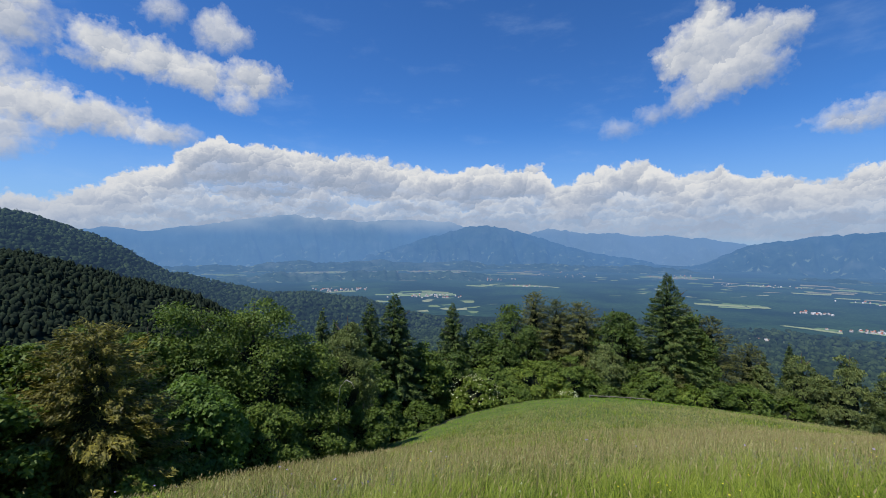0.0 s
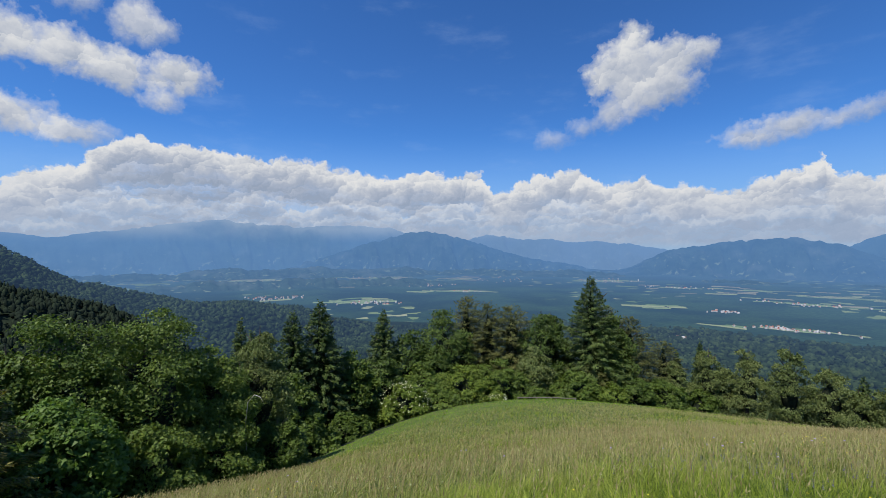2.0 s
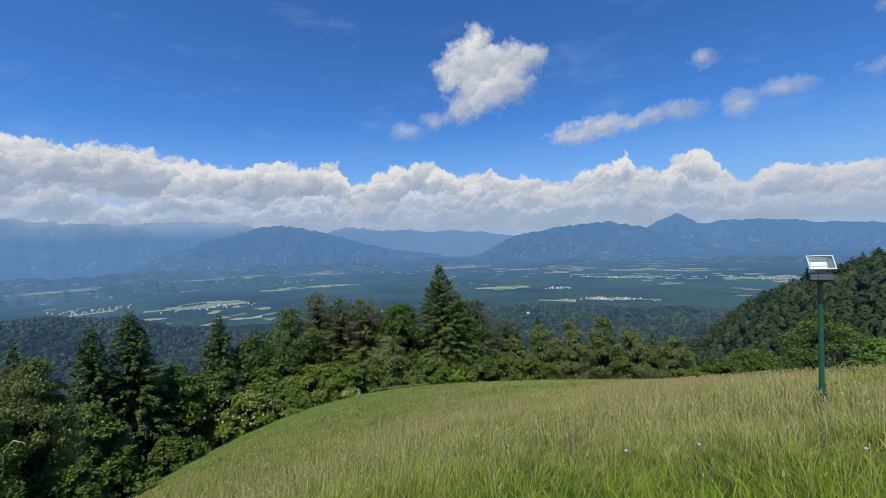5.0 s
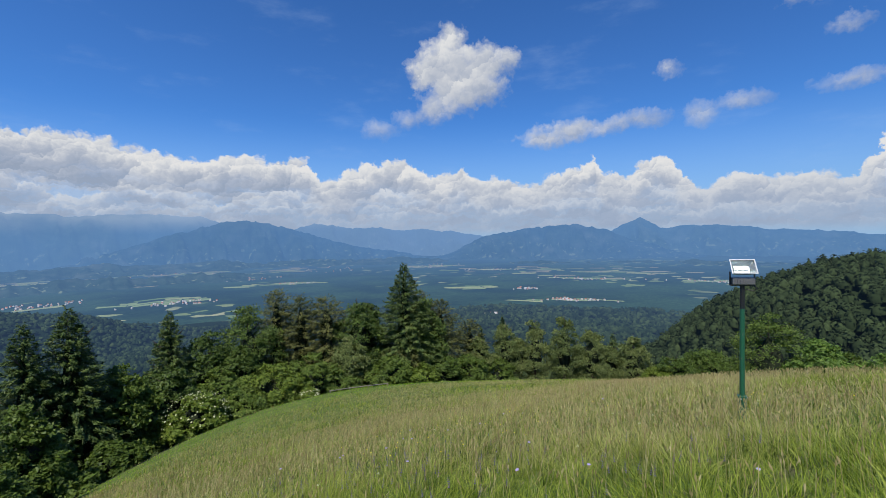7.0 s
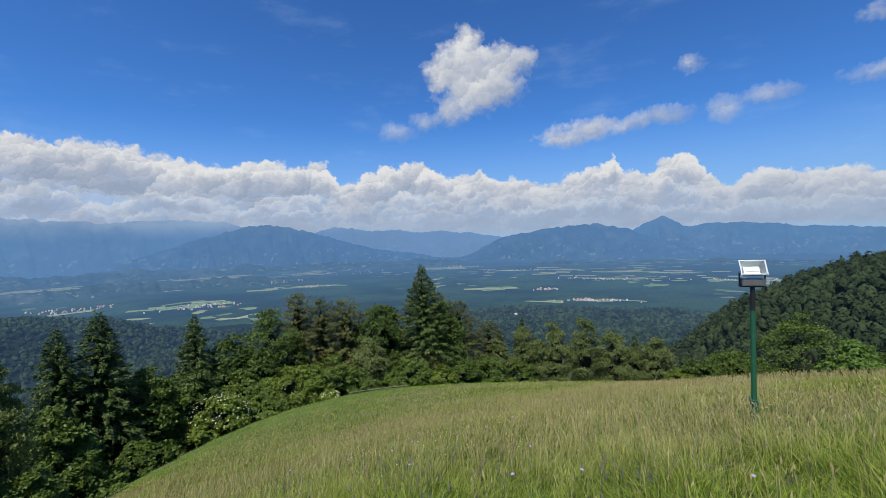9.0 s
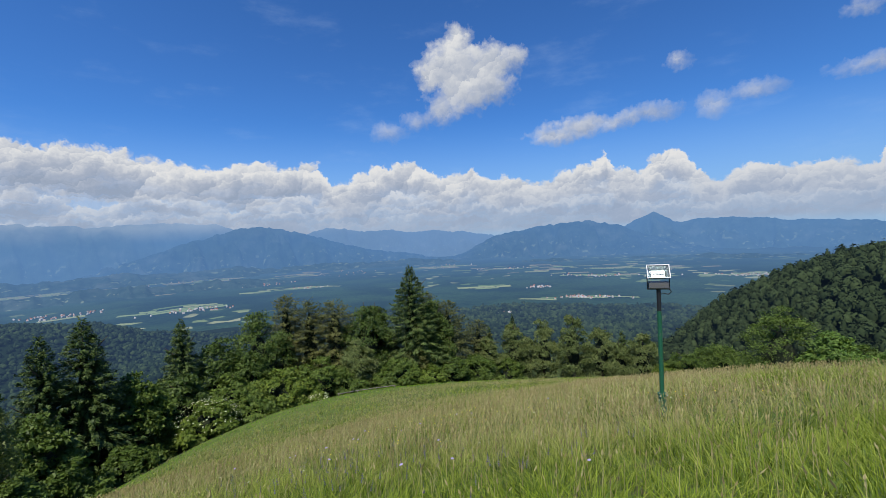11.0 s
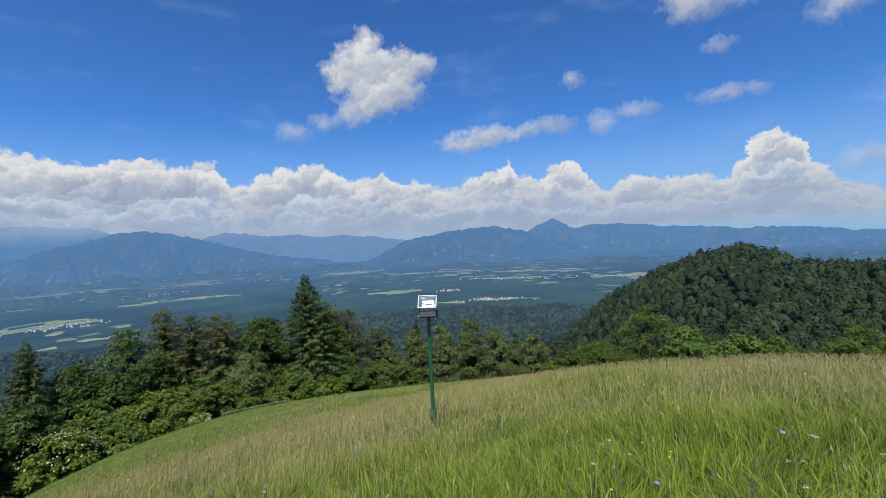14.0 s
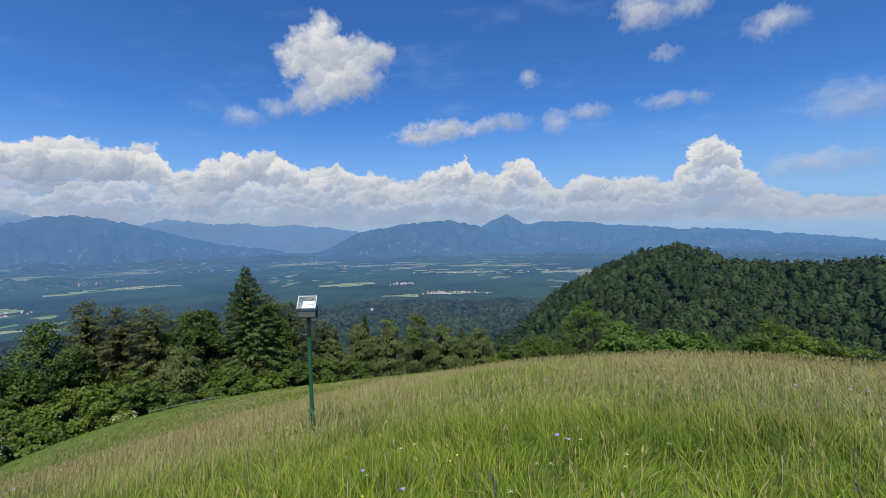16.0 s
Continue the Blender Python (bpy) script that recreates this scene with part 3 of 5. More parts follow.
# ---- mountains ----
def mountain(name, rows, r0, r1, base, mat, label, seed, spur=1.0):
    """A range as relief: a jagged ridge line over slopes cut by spurs and gullies."""
    a_, e_ = zip(*rows)
    azs = np.arange(a_[0], a_[-1] + 0.01, 0.17)
    ss = np.linspace(0, 1, 44)
    A, S = np.meshgrid(azs, ss, indexing="ij")
    crest_r = r0 + (r1 - r0) * 0.72
    jag = 30 * (fbm(A / 1.6, A * 0 + seed, 5, seed) - 0.5) + 15 * (0.5 - np.abs(2 * fbm(A / 0.75, A * 0 + seed, 4, seed + 9) - 1)) * spur
    top = EYE + crest_r * np.tan(np.radians(np.interp(A, a_, e_))) + jag
    R = r0 + (r1 - r0) * S
    rise = np.where(S < 0.72, (S / 0.72) ** 1.15, 1 - ((S - 0.72) / 0.28) * 0.5)
    bend = A + 1.6 * (fbm(A / 3.0, S * 2.0 + seed, 3, seed + 5) - 0.5) + 0.9 * S
    coarse = 1 - np.abs(2 * fbm(bend / 2.4, S * 0.9 + seed, 3, seed + 3) - 1) * 2
    fine = 1 - np.abs(2 * fbm(bend / 0.75, S * 2.4 + seed, 3, seed + 4) - 1) * 2
    cut_in = np.sin(np.pi * np.clip(S / 0.74, 0, 1)) ** 0.7
    Z = base + (top - base) * np.clip(rise + spur * (0.40 * (coarse - 0.55) + 0.13 * (fine - 0.55)) * cut_in, 0, 1.02)
    X, Y = R * np.sin(np.radians(A)), R * np.cos(np.radians(A))
    n, m = A.shape
    i, j = np.meshgrid(np.arange(n - 1), np.arange(m - 1), indexing="ij")
    q = np.stack([i * m + j, i * m + j + 1, (i + 1) * m + j + 1, (i + 1) * m + j], -1).reshape(-1, 4)
    me = smooth(np_mesh(name, np.stack([X, Y, Z], -1).reshape(-1, 3), q))
    ob = attach(name, me, mat)
    return tagged(ob, label, "mountain", kind="structure")


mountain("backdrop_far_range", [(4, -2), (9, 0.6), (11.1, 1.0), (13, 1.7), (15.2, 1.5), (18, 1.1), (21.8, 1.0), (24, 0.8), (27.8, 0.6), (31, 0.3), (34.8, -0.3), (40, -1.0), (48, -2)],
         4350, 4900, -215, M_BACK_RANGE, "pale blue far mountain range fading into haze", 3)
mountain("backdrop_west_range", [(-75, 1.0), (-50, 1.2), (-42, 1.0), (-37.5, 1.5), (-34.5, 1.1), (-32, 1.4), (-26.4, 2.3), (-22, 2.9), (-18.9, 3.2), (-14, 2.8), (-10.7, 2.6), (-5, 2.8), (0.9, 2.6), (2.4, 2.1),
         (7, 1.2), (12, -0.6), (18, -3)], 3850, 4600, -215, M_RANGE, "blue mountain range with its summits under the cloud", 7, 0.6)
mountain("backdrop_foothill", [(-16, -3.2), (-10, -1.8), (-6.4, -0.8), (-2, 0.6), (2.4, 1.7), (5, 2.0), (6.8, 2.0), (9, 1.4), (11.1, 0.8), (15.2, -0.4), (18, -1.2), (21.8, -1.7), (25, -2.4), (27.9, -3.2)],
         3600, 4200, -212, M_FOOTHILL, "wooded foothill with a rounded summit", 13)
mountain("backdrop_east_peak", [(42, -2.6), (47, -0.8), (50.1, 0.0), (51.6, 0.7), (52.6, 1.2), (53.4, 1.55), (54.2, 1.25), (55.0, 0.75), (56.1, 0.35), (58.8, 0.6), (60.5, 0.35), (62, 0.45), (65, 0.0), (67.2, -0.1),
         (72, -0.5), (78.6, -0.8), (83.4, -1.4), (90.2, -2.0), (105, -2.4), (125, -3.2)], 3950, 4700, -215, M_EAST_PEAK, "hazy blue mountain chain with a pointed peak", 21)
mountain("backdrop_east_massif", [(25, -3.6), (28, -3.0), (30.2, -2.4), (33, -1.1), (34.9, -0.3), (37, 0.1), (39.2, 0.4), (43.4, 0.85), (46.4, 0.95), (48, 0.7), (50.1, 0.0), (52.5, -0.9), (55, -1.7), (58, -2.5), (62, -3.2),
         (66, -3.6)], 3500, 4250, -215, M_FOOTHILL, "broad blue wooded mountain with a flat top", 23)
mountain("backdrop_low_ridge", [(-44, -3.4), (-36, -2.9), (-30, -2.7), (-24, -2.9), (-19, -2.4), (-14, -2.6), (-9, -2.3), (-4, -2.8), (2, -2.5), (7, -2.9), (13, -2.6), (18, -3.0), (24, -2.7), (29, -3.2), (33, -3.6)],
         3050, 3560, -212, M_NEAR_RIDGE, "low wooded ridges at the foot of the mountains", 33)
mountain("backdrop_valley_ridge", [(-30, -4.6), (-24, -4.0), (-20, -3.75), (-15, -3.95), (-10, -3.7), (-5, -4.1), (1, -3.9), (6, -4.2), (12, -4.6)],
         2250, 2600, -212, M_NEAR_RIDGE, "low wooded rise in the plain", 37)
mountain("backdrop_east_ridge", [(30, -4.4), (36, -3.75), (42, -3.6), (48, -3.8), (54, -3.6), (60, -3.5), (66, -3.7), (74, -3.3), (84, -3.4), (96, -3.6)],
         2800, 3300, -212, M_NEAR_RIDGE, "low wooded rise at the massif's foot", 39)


# ---- fields and villages of the plain ----
def polar(az_deg, el_deg):
    """Point of the plain that lies in that direction."""
    r = (EYE - VALLEY) / math.tan(radians(-el_deg))
    return r * math.sin(radians(az_deg)), r * math.cos(radians(az_deg)), r


def farmland(a0, a1, e_far, e_near, count, seed):
    """A belt of strip parcels in two or three directions, with ragged wood borders, lying on the plain."""
    rng = np.random.default_rng(seed)
    r_far, r_near = polar(0, e_far)[2], polar(0, e_near)[2]
    mid_r, mid_a = (r_far + r_near) / 2, radians((a0 + a1) / 2)
    half_w, half_d = mid_r * radians(a1 - a0) / 2, (r_far - r_near) / 2
    turn = mid_a + rng.uniform(-0.35, 0.35)
    ct, st = math.cos(turn), math.sin(turn)
    cx, cy = mid_r * math.sin(mid_a), mid_r * math.cos(mid_a)
    reach = half_w + half_d
    co, quads, slots = [], [], []
    v = -reach
    tone = int(rng.integers(0, 4))
    while v < reach:
        dv = rng.uniform(0.22, 0.5) * min(2 * half_d, 120)
        u = -reach + rng.uniform(0, 60)
        while u < reach:
            du = rng.uniform(30, 150)
            mu, mv = u + du / 2, v + dv / 2
            gx, gy = cx + mu * ct + mv * st, cy - mu * st + mv * ct
            r, a = math.hypot(gx, gy), math.degrees(math.atan2(gx, gy))
            qa, qr = (a - (a0 + a1) / 2) / ((a1 - a0) / 2), (r - mid_r) / half_d
            wild = float(fbm(np.array([gx / 140.0]), np.array([gy / 90.0]), 3, seed + 60)[0])
            if qa * qa + qr * qr < 0.35 + 1.5 * wild and r < 4500 and rng.random() < (0.80 if a1 - a0 < 16 else 0.13):
                b = len(co)
                for su, sv in ((0, 0), (0.5, 0), (1, 0), (1, 1), (0.5, 1), (0, 1)):
                    pu, pv = u + du * su * 0.97 + rng.normal(0, 4), v + dv * (0.06 + 0.9 * sv) + rng.normal(0, 0.05) * dv
                    co.append((cx + pu * ct + pv * st, cy - pu * st + pv * ct, 0))
                quads += [(b, b + 1, b + 4, b + 5), (b + 1, b + 2, b + 3, b + 4)]
                slots += [int(rng.integers(0, 4)) if rng.random() < 0.6 else tone] * 2
            u += du
        v += dv
    co = np.array(co)
    co[:, 2] = np.maximum(ground_z(co[:, 0], co[:, 1]) + 1.0, VALLEY + 1.0) + 0.01 * np.repeat(np.arange(len(co) // 6), 6)
    me = np_mesh("farmland", co, quads)
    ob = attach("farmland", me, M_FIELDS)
    me.polygons.foreach_set("material_index", np.array(slots, np.int32))
    return tagged(ob, "pale hay and crop parcels between dark woods", "field", "farmland of the valley", "structure")


FIELD_ROWS = [(-9.3, 1.0, -6.55, -7.25, 34), (-15, -9, -6.0, -6.4, 14), (-14.5, -4, -4.35, -4.75, 22), (-7, 9.0, -4.6, -5.1, 34), (3, 15.6, -5.55, -5.8, 16), (-31, -22, -2.95, -3.25, 16), (-22, -12, -3.7, -4.0, 14),
              (27.2, 37.8, -6.6, -7.05, 26), (33.6, 46.5, -4.5, -4.7, 24), (38.5, 46.5, -8.65, -9.1, 22), (42.5, 51, -5.6, -5.9, 16), (58, 66, -5.7, -6.0, 18), (24, 31, -3.9, -4.2, 12), (-4, 3, -3.6, -4.0, 12)]
FIELD_MORE = [(8, 13, -3.8, -4.2, 9), (16.5, 20.5, -9.2, -9.6, 6), (33, 37, -10.4, -10.7, 5), (46, 57, -4.9, -5.05, 16), (45.5, 52.5, -8.5, -8.75, 9), (-20, 16, -3.4, -4.6, 26), (-36, -20, -3.1, -4.4, 14),
              (30, 60, -4.0, -5.4, 20)]
for k, row in enumerate(FIELD_ROWS + FIELD_MORE):
    farmland(*row[:4], int(row[4] * 2.6), k + 1)


def village(a, e, spread_a, spread_e, count, seed):
    """Small gabled houses, too far off to tell one by one."""
    rng = np.random.default_rng(seed)
    co, quads, tris, qm, tm = [], [], [], [], []
    for _ in range(count):
        x, y, r = polar(a + rng.normal(0, spread_a), e + rng.normal(0, spread_e))
        z = max(float(ground_z(x, y)), VALLEY) + 0.5
        L, B, H = rng.uniform(4, 7), rng.uniform(3, 4.5), rng.uniform(2.2, 3.4)
        t = rng.uniform(0, math.pi)
        c, s = math.cos(t), math.sin(t)
        b = len(co)
        for px, py, pz in ((-L, -B, 0), (L, -B, 0), (L, B, 0), (-L, B, 0), (-L, -B, H), (L, -B, H), (L, B, H), (-L, B, H), (-L * 1.05, 0, H * 1.8), (L * 1.05, 0, H * 1.8)):
            co.append((x + (px * c - py * s) / 2, y + (px * s + py * c) / 2, z + pz))
        quads += [(b, b + 1, b + 5, b + 4), (b + 1, b + 2, b + 6, b + 5), (b + 2, b + 3, b + 7, b + 6), (b + 3, b, b + 4, b + 7), (b + 4, b + 5, b + 9, b + 8), (b + 6, b + 7, b + 8, b + 9)]
        k = 1 + int(rng.integers(0, 3))
        qm += [0, 0, 0, 0, k, k]
        tris += [(b + 5, b + 6, b + 9), (b + 7, b + 4, b + 8)]
        tm += [0, 0]
    me = np_mesh("village", co, quads, tris)
    me.polygons.foreach_set("material_index", np.array(qm + tm, np.int32))
    ob = attach("village", me, [M_WALLS, *M_ROOFS])
    return tagged(ob, "far village of small pale gabled houses", "village", "villages of the valley", "stuff")


VILLAGES = [(-13, -6.1, 1.6, 0.10, 46), (-1.5, -7.15, 1.8, 0.12, 40), (-8, -4.6, 1.5, 0.08, 26), (4.5, -4.8, 2.2, 0.08, 30), (27.5, -4.0, 1.8, 0.10, 34), (36, -4.6, 2.5, 0.06, 26), (40.3, -7.1, 0.9, 0.08, 24),
            (45.5, -8.75, 1.8, 0.10, 44), (47, -5.85, 2.4, 0.08, 34), (62, -5.85, 2.2, 0.06, 40), (-26, -2.9, 3.0, 0.10, 30), (11, -5.75, 1.5, 0.05, 14), (36, -10.6, 0.6, 0.05, 8), (15, -4.2, 2.5, 0.2, 20),
            (-3, -3.6, 2.5, 0.2, 20)]
for k, row in enumerate(VILLAGES):
    village(*row, 100 + k)


# ---- woods seen from afar ----
BLOB = np.array([(0, 0, 1), (0.894, 0, 0.447), (0.276, 0.851, 0.447), (-0.724, 0.526, 0.447), (-0.724, -0.526, 0.447), (0.276, -0.851, 0.447),
                 (0.724, 0.526, -0.447), (-0.276, 0.851, -0.447), (-0.894, 0, -0.447), (-0.276, -0.851, -0.447), (0.724, -0.526, -0.447)])
BLOB_TRIS = np.array([(0, 1, 2), (0, 2, 3), (0, 3, 4), (0, 4, 5), (0, 5, 1), (1, 6, 2), (2, 7, 3), (3, 8, 4), (4, 9, 5), (5, 10, 1), (6, 7, 2), (7, 8, 3), (8, 9, 4), (9, 10, 5), (10, 6, 1)])


def scatter(a0, a1, r0, r1, step, seed):
    """Points about step apart over a sector."""
    rng = np.random.default_rng(seed)
    n = int(radians(a1 - a0) * (r1 * r1 - r0 * r0) / 2 / step ** 2)
    r = np.sqrt(rng.uniform(r0 * r0, r1 * r1, n))
    a = np.radians(rng.uniform(a0, a1, n))
    return np.stack([r * np.sin(a), r * np.cos(a)], -1)


# ---- trees ----
def leaflets(pos, along, normal, length, width):
    """Small pointed leaves, one triangle each."""
    side = np.cross(normal, along)
    side /= np.linalg.norm(side, axis=1, keepdims=True) + 1e-9
    L, B = np.asarray(length).reshape(-1, 1), np.asarray(width).reshape(-1, 1)
    co = np.stack([pos - along * L * 0.4 + side * B * 0.5, pos + along * L * 0.6 - normal * L * 0.1, pos - along * L * 0.4 - side * B * 0.5], 1).reshape(-1, 3)
    return co, np.arange(len(co)).reshape(-1, 3)


def unit(v):
    return v / (np.linalg.norm(v, axis=-1, keepdims=True) + 1e-9)


def tube(points, radii, sides=7):
    co, q = [], []
    pts = [Vector(p) for p in points]
    for k, (p, r) in enumerate(zip(pts, radii)):
        ax = (pts[min(k + 1, len(pts) - 1)] - pts[max(k - 1, 0)]).normalized()
        u = ax.orthogonal().normalized()
        w = ax.cross(u)
        for s in range(sides):
            t = 2 * math.pi * s / sides
            co.append(p + u * (r * math.cos(t)) + w * (r * math.sin(t)))
    for k in range(len(pts) - 1):
        for s in range(sides):
            b = k * sides
            q.append((b + s, b + (s + 1) % sides, b + sides + (s + 1) % sides, b + sides + s))
    return [tuple(c) for c in co], q


def leafy_woods(name, spots, height, radius, leaves, leaf, mat, label, seed, conifers):
    """Crowns of a wood some hundred metres off: lumpy domes and cones, feathered with clumps of foliage."""
    rng = np.random.default_rng(seed)
    n = len(spots)
    hgt, rad = height * rng.uniform(0.75, 1.25, n), radius * rng.uniform(0.7, 1.25, n)
    pointed = rng.random(n) < conifers
    rad = np.where(pointed, rad * 0.6, rad)
    hgt = np.where(pointed, hgt * 1.12, hgt)
    base = ground_z(spots[:, 0], spots[:, 1])
    k = np.repeat(np.arange(n), leaves)
    m = len(k)
    u = rng.random(m)
    a = rng.uniform(0, 2 * np.pi, m)
    zz = 0.25 + 0.75 * u
    wide = np.where(pointed[k], 1.05 * (1 - u) + 0.05, np.sqrt(np.clip(1 - (1.75 * u - 0.75) ** 2, 0.02, 1)))
    knob = 1 + 0.20 * np.sin(3 * a + 9 * rng.random(n)[k] + 6 * u)
    r = rad[k] * wide * knob * rng.uniform(0.84, 1.04, m)
    pos = np.stack([spots[k, 0] + r * np.cos(a), spots[k, 1] + r * np.sin(a), base[k] + hgt[k] * zz], -1)
    out = np.stack([np.cos(a), np.sin(a), -0.1 + 1.6 * u], -1)
    normal = unit(unit(out) + 0.22 * rng.normal(size=(m, 3)))
    along = unit(np.cross(normal, rng.normal(size=(m, 3))))
    s = leaf * rng.uniform(0.6, 1.4, m)
    co, q = leaflets(pos, along, normal, s * 1.35, s * 1.25)
    core = BLOB[None] * rng.uniform(0.8, 1.1, (n, len(BLOB), 1))
    core[:, :, :2] *= np.where(pointed[:, None, None], 1.0 - 0.55 * np.clip(core[:, :, 2:], -0.5, 1), 1.0)
    core = core * np.stack([rad * 0.90, rad * 0.90, hgt * 0.42], -1)[:, None] + np.stack([spots[:, 0], spots[:, 1], base + hgt * 0.52], -1)[:, None]
    tris = (BLOB_TRIS[None] + (np.arange(n) * len(BLOB))[:, None, None]).reshape(-1, 3) + len(co)
    me = np_mesh(name, np.concatenate([co, core.reshape(-1, 3)]), None, np.concatenate([q, tris]))
    own = rng.random(n)
    tint = np.concatenate([np.repeat(own[k] + rng.normal(0, 0.07, m), 3), np.repeat(own, len(BLOB))])
    at = me.attributes.new("crown_tint", "FLOAT", "POINT")
    at.data.foreach_set("value", np.clip(tint, 0, 1).astype(np.float32))
    ob = attach(name, smooth(me), mat)
    return tagged(ob, label, "woods", kind="stuff")


leafy_woods("hill_woods", scatter(44, 112, 225, 440, 4.6, 1), 9.5, 3.5, 40, 1.05, M_WOODLAND, "dense mixed woods covering the rounded hill", 31, 0.16)
leafy_woods("dark_ridge_woods", scatter(-56, -14, 280, 500, 3.7, 2), 7.0, 2.9, 3, 1.0, M_SHADED_RIDGE, "woods on the nearer ridge, coloured dark as in cloud shadow", 32, 0.55)
leafy_woods("west_hill_woods", scatter(-56, -22, 560, 965, 5.9, 3), 7.0, 4.6, 3, 1.8, M_WOODLAND_FAR, "green woods on the high hillside", 33, 0.2)
leafy_woods("low_ridge_woods", scatter(-36, 12, 640, 1080, 7.0, 4), 8.0, 5.2, 1, 2.4, M_WOODLAND_FAR, "woods on low ridges above the plain", 34, 0.3)
leafy_woods("valley_woods", scatter(10, 66, 470, 1180, 9.6, 5), 9.0, 6.8, 1, 2.8, M_WOODLAND_FAR, "wide dark woods of the valley floor", 35, 0.35)
leafy_woods("slope_woods", scatter(-40, 60, 105, 280, 8.0, 6), 10.0, 4.6, 50, 0.9, M_WOODLAND, "woods on the slope below the meadow", 36, 0.3)


def wood_mesh(height, radius, seed, low, bare=False):
    """Tapered trunk with rising limbs."""
    rng = np.random.default_rng(seed)
    co, q = tube([(0, 0, -0.4), (0.01 * height, 0, height * 0.3), (0.0, 0.012 * height, height * 0.65), (0, 0, height * 0.93)],
                 [height * 0.020 + 0.05, height * 0.016, height * 0.010, 0.02])
    for k in range(9):
        t = low + (0.85 - low) * k / 9
        a = k * 2.4 + rng.uniform(-0.4, 0.4)
        reach = radius * rng.uniform(0.5, 0.8) * (1 - 0.5 * t)
        p0 = np.array([0, 0, height * t])
        p2 = p0 + np.array([math.cos(a) * reach, math.sin(a) * reach, height * 0.10])
        p1 = (p0 + p2) / 2 - np.array([0, 0, height * 0.01])
        c2, q2 = tube([p0, p1, p2], [height * 0.008 * (1.2 - t), height * 0.005, 0.012], 5)
        q += [tuple(i + len(co) for i in f) for f in q2]
        co += c2
    return smooth(np_mesh("trunk", co, q))


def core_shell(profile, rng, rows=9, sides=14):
    """Lumpy core of a crown, coloured dark as inner shade: profile gives (height, radius) rows."""
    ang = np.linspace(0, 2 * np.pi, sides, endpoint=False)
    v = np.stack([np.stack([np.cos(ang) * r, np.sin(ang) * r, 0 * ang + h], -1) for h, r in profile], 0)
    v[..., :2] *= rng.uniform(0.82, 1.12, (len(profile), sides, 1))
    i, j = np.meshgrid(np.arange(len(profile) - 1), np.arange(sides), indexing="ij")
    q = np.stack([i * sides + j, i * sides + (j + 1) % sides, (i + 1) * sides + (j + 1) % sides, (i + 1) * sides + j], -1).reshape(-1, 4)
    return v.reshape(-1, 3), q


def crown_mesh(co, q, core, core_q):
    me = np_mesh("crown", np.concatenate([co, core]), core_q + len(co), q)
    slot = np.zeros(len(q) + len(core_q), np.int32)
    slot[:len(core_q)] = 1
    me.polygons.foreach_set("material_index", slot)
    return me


def broad_crown(height, radius, seed, leaf, low, droop=0.2, lobes=20, twigs=26, leaves=30, slim=1.0, limit=24000):
    """Leaves on twigs on rounded lobes, with gaps and an uneven outline."""
    rng = np.random.default_rng(seed)
    zc, hz = height * (low + 1) / 2, height * (1 - low) / 2
    lobes = int(lobes * np.clip(hz / radius, 0.8, 1.8))
    gold = np.arange(lobes) + 0.5
    pol, aro = np.arccos(1 - 2 * gold / lobes), np.pi * (1 + 5 ** 0.5) * gold + rng.uniform(0, 6)
    u = unit(np.stack([np.cos(aro) * np.sin(pol), np.sin(aro) * np.sin(pol), np.cos(pol)], -1) + rng.normal(0, 0.16, (lobes, 3)))
    shape = np.array([radius, radius, hz])
    c = u * shape * rng.uniform(0.56, 0.80, (lobes, 1))
    taper = np.clip((c[:, 2] / hz + 0.4) / 1.4, 0, 1) ** 1.4
    c[:, :2] *= (1 - 0.32 * slim * taper)[:, None]
    c[:, 2] += zc
    big = radius * rng.uniform(0.26, 0.42, lobes) * (1 - 0.17 * slim * taper)
    # twigs on the outer side of each lobe
    k = np.repeat(np.arange(lobes), twigs)
    n = len(k)
    outward = unit((c - np.array([0, 0, zc - 0.3 * hz])) / shape)
    d = unit(rng.normal(size=(n, 3)) + 1.0 * outward[k] + np.array([0, 0, 0.30]))
    tc = c[k] + d * (big[k] * rng.uniform(0.70, 1.14, n))[:, None] * np.array([1.08, 1.08, 0.72])
    tc[:, 2] = np.maximum(tc[:, 2], 0.12)
    tr = big[k] * rng.uniform(0.16, 0.30, n)
    leaves = int(min(leaves, limit / n))
    m = np.repeat(np.arange(n), leaves)
    off = rng.normal(size=(len(m), 3)) * tr[m][:, None] * np.array([0.85, 0.85, 0.5])
    pos = tc[m] + off
    pos[:, 2] -= droop * np.hypot(off[:, 0], off[:, 1])
    normal = unit(d[m] * 0.8 + np.array([0, 0, 0.7]) + 0.55 * rng.normal(size=(len(m), 3)))
    along = unit(np.cross(normal, rng.normal(size=(len(m), 3))) + np.array([0, 0, -droop]))
    s = leaf * rng.uniform(0.6, 1.35, len(m))
    co, q = leaflets(pos, along, normal, s * 1.45, s * 1.05)
    prof = [(zc + hz * 0.46 * math.cos(t), max(0.05, radius * 0.40 * math.sin(t) * (1 - 0.3 * slim * max(0, math.cos(t))))) for t in np.linspace(0.05, math.pi - 0.05, 9)]
    return crown_mesh(co, q, *core_shell(prof, rng))


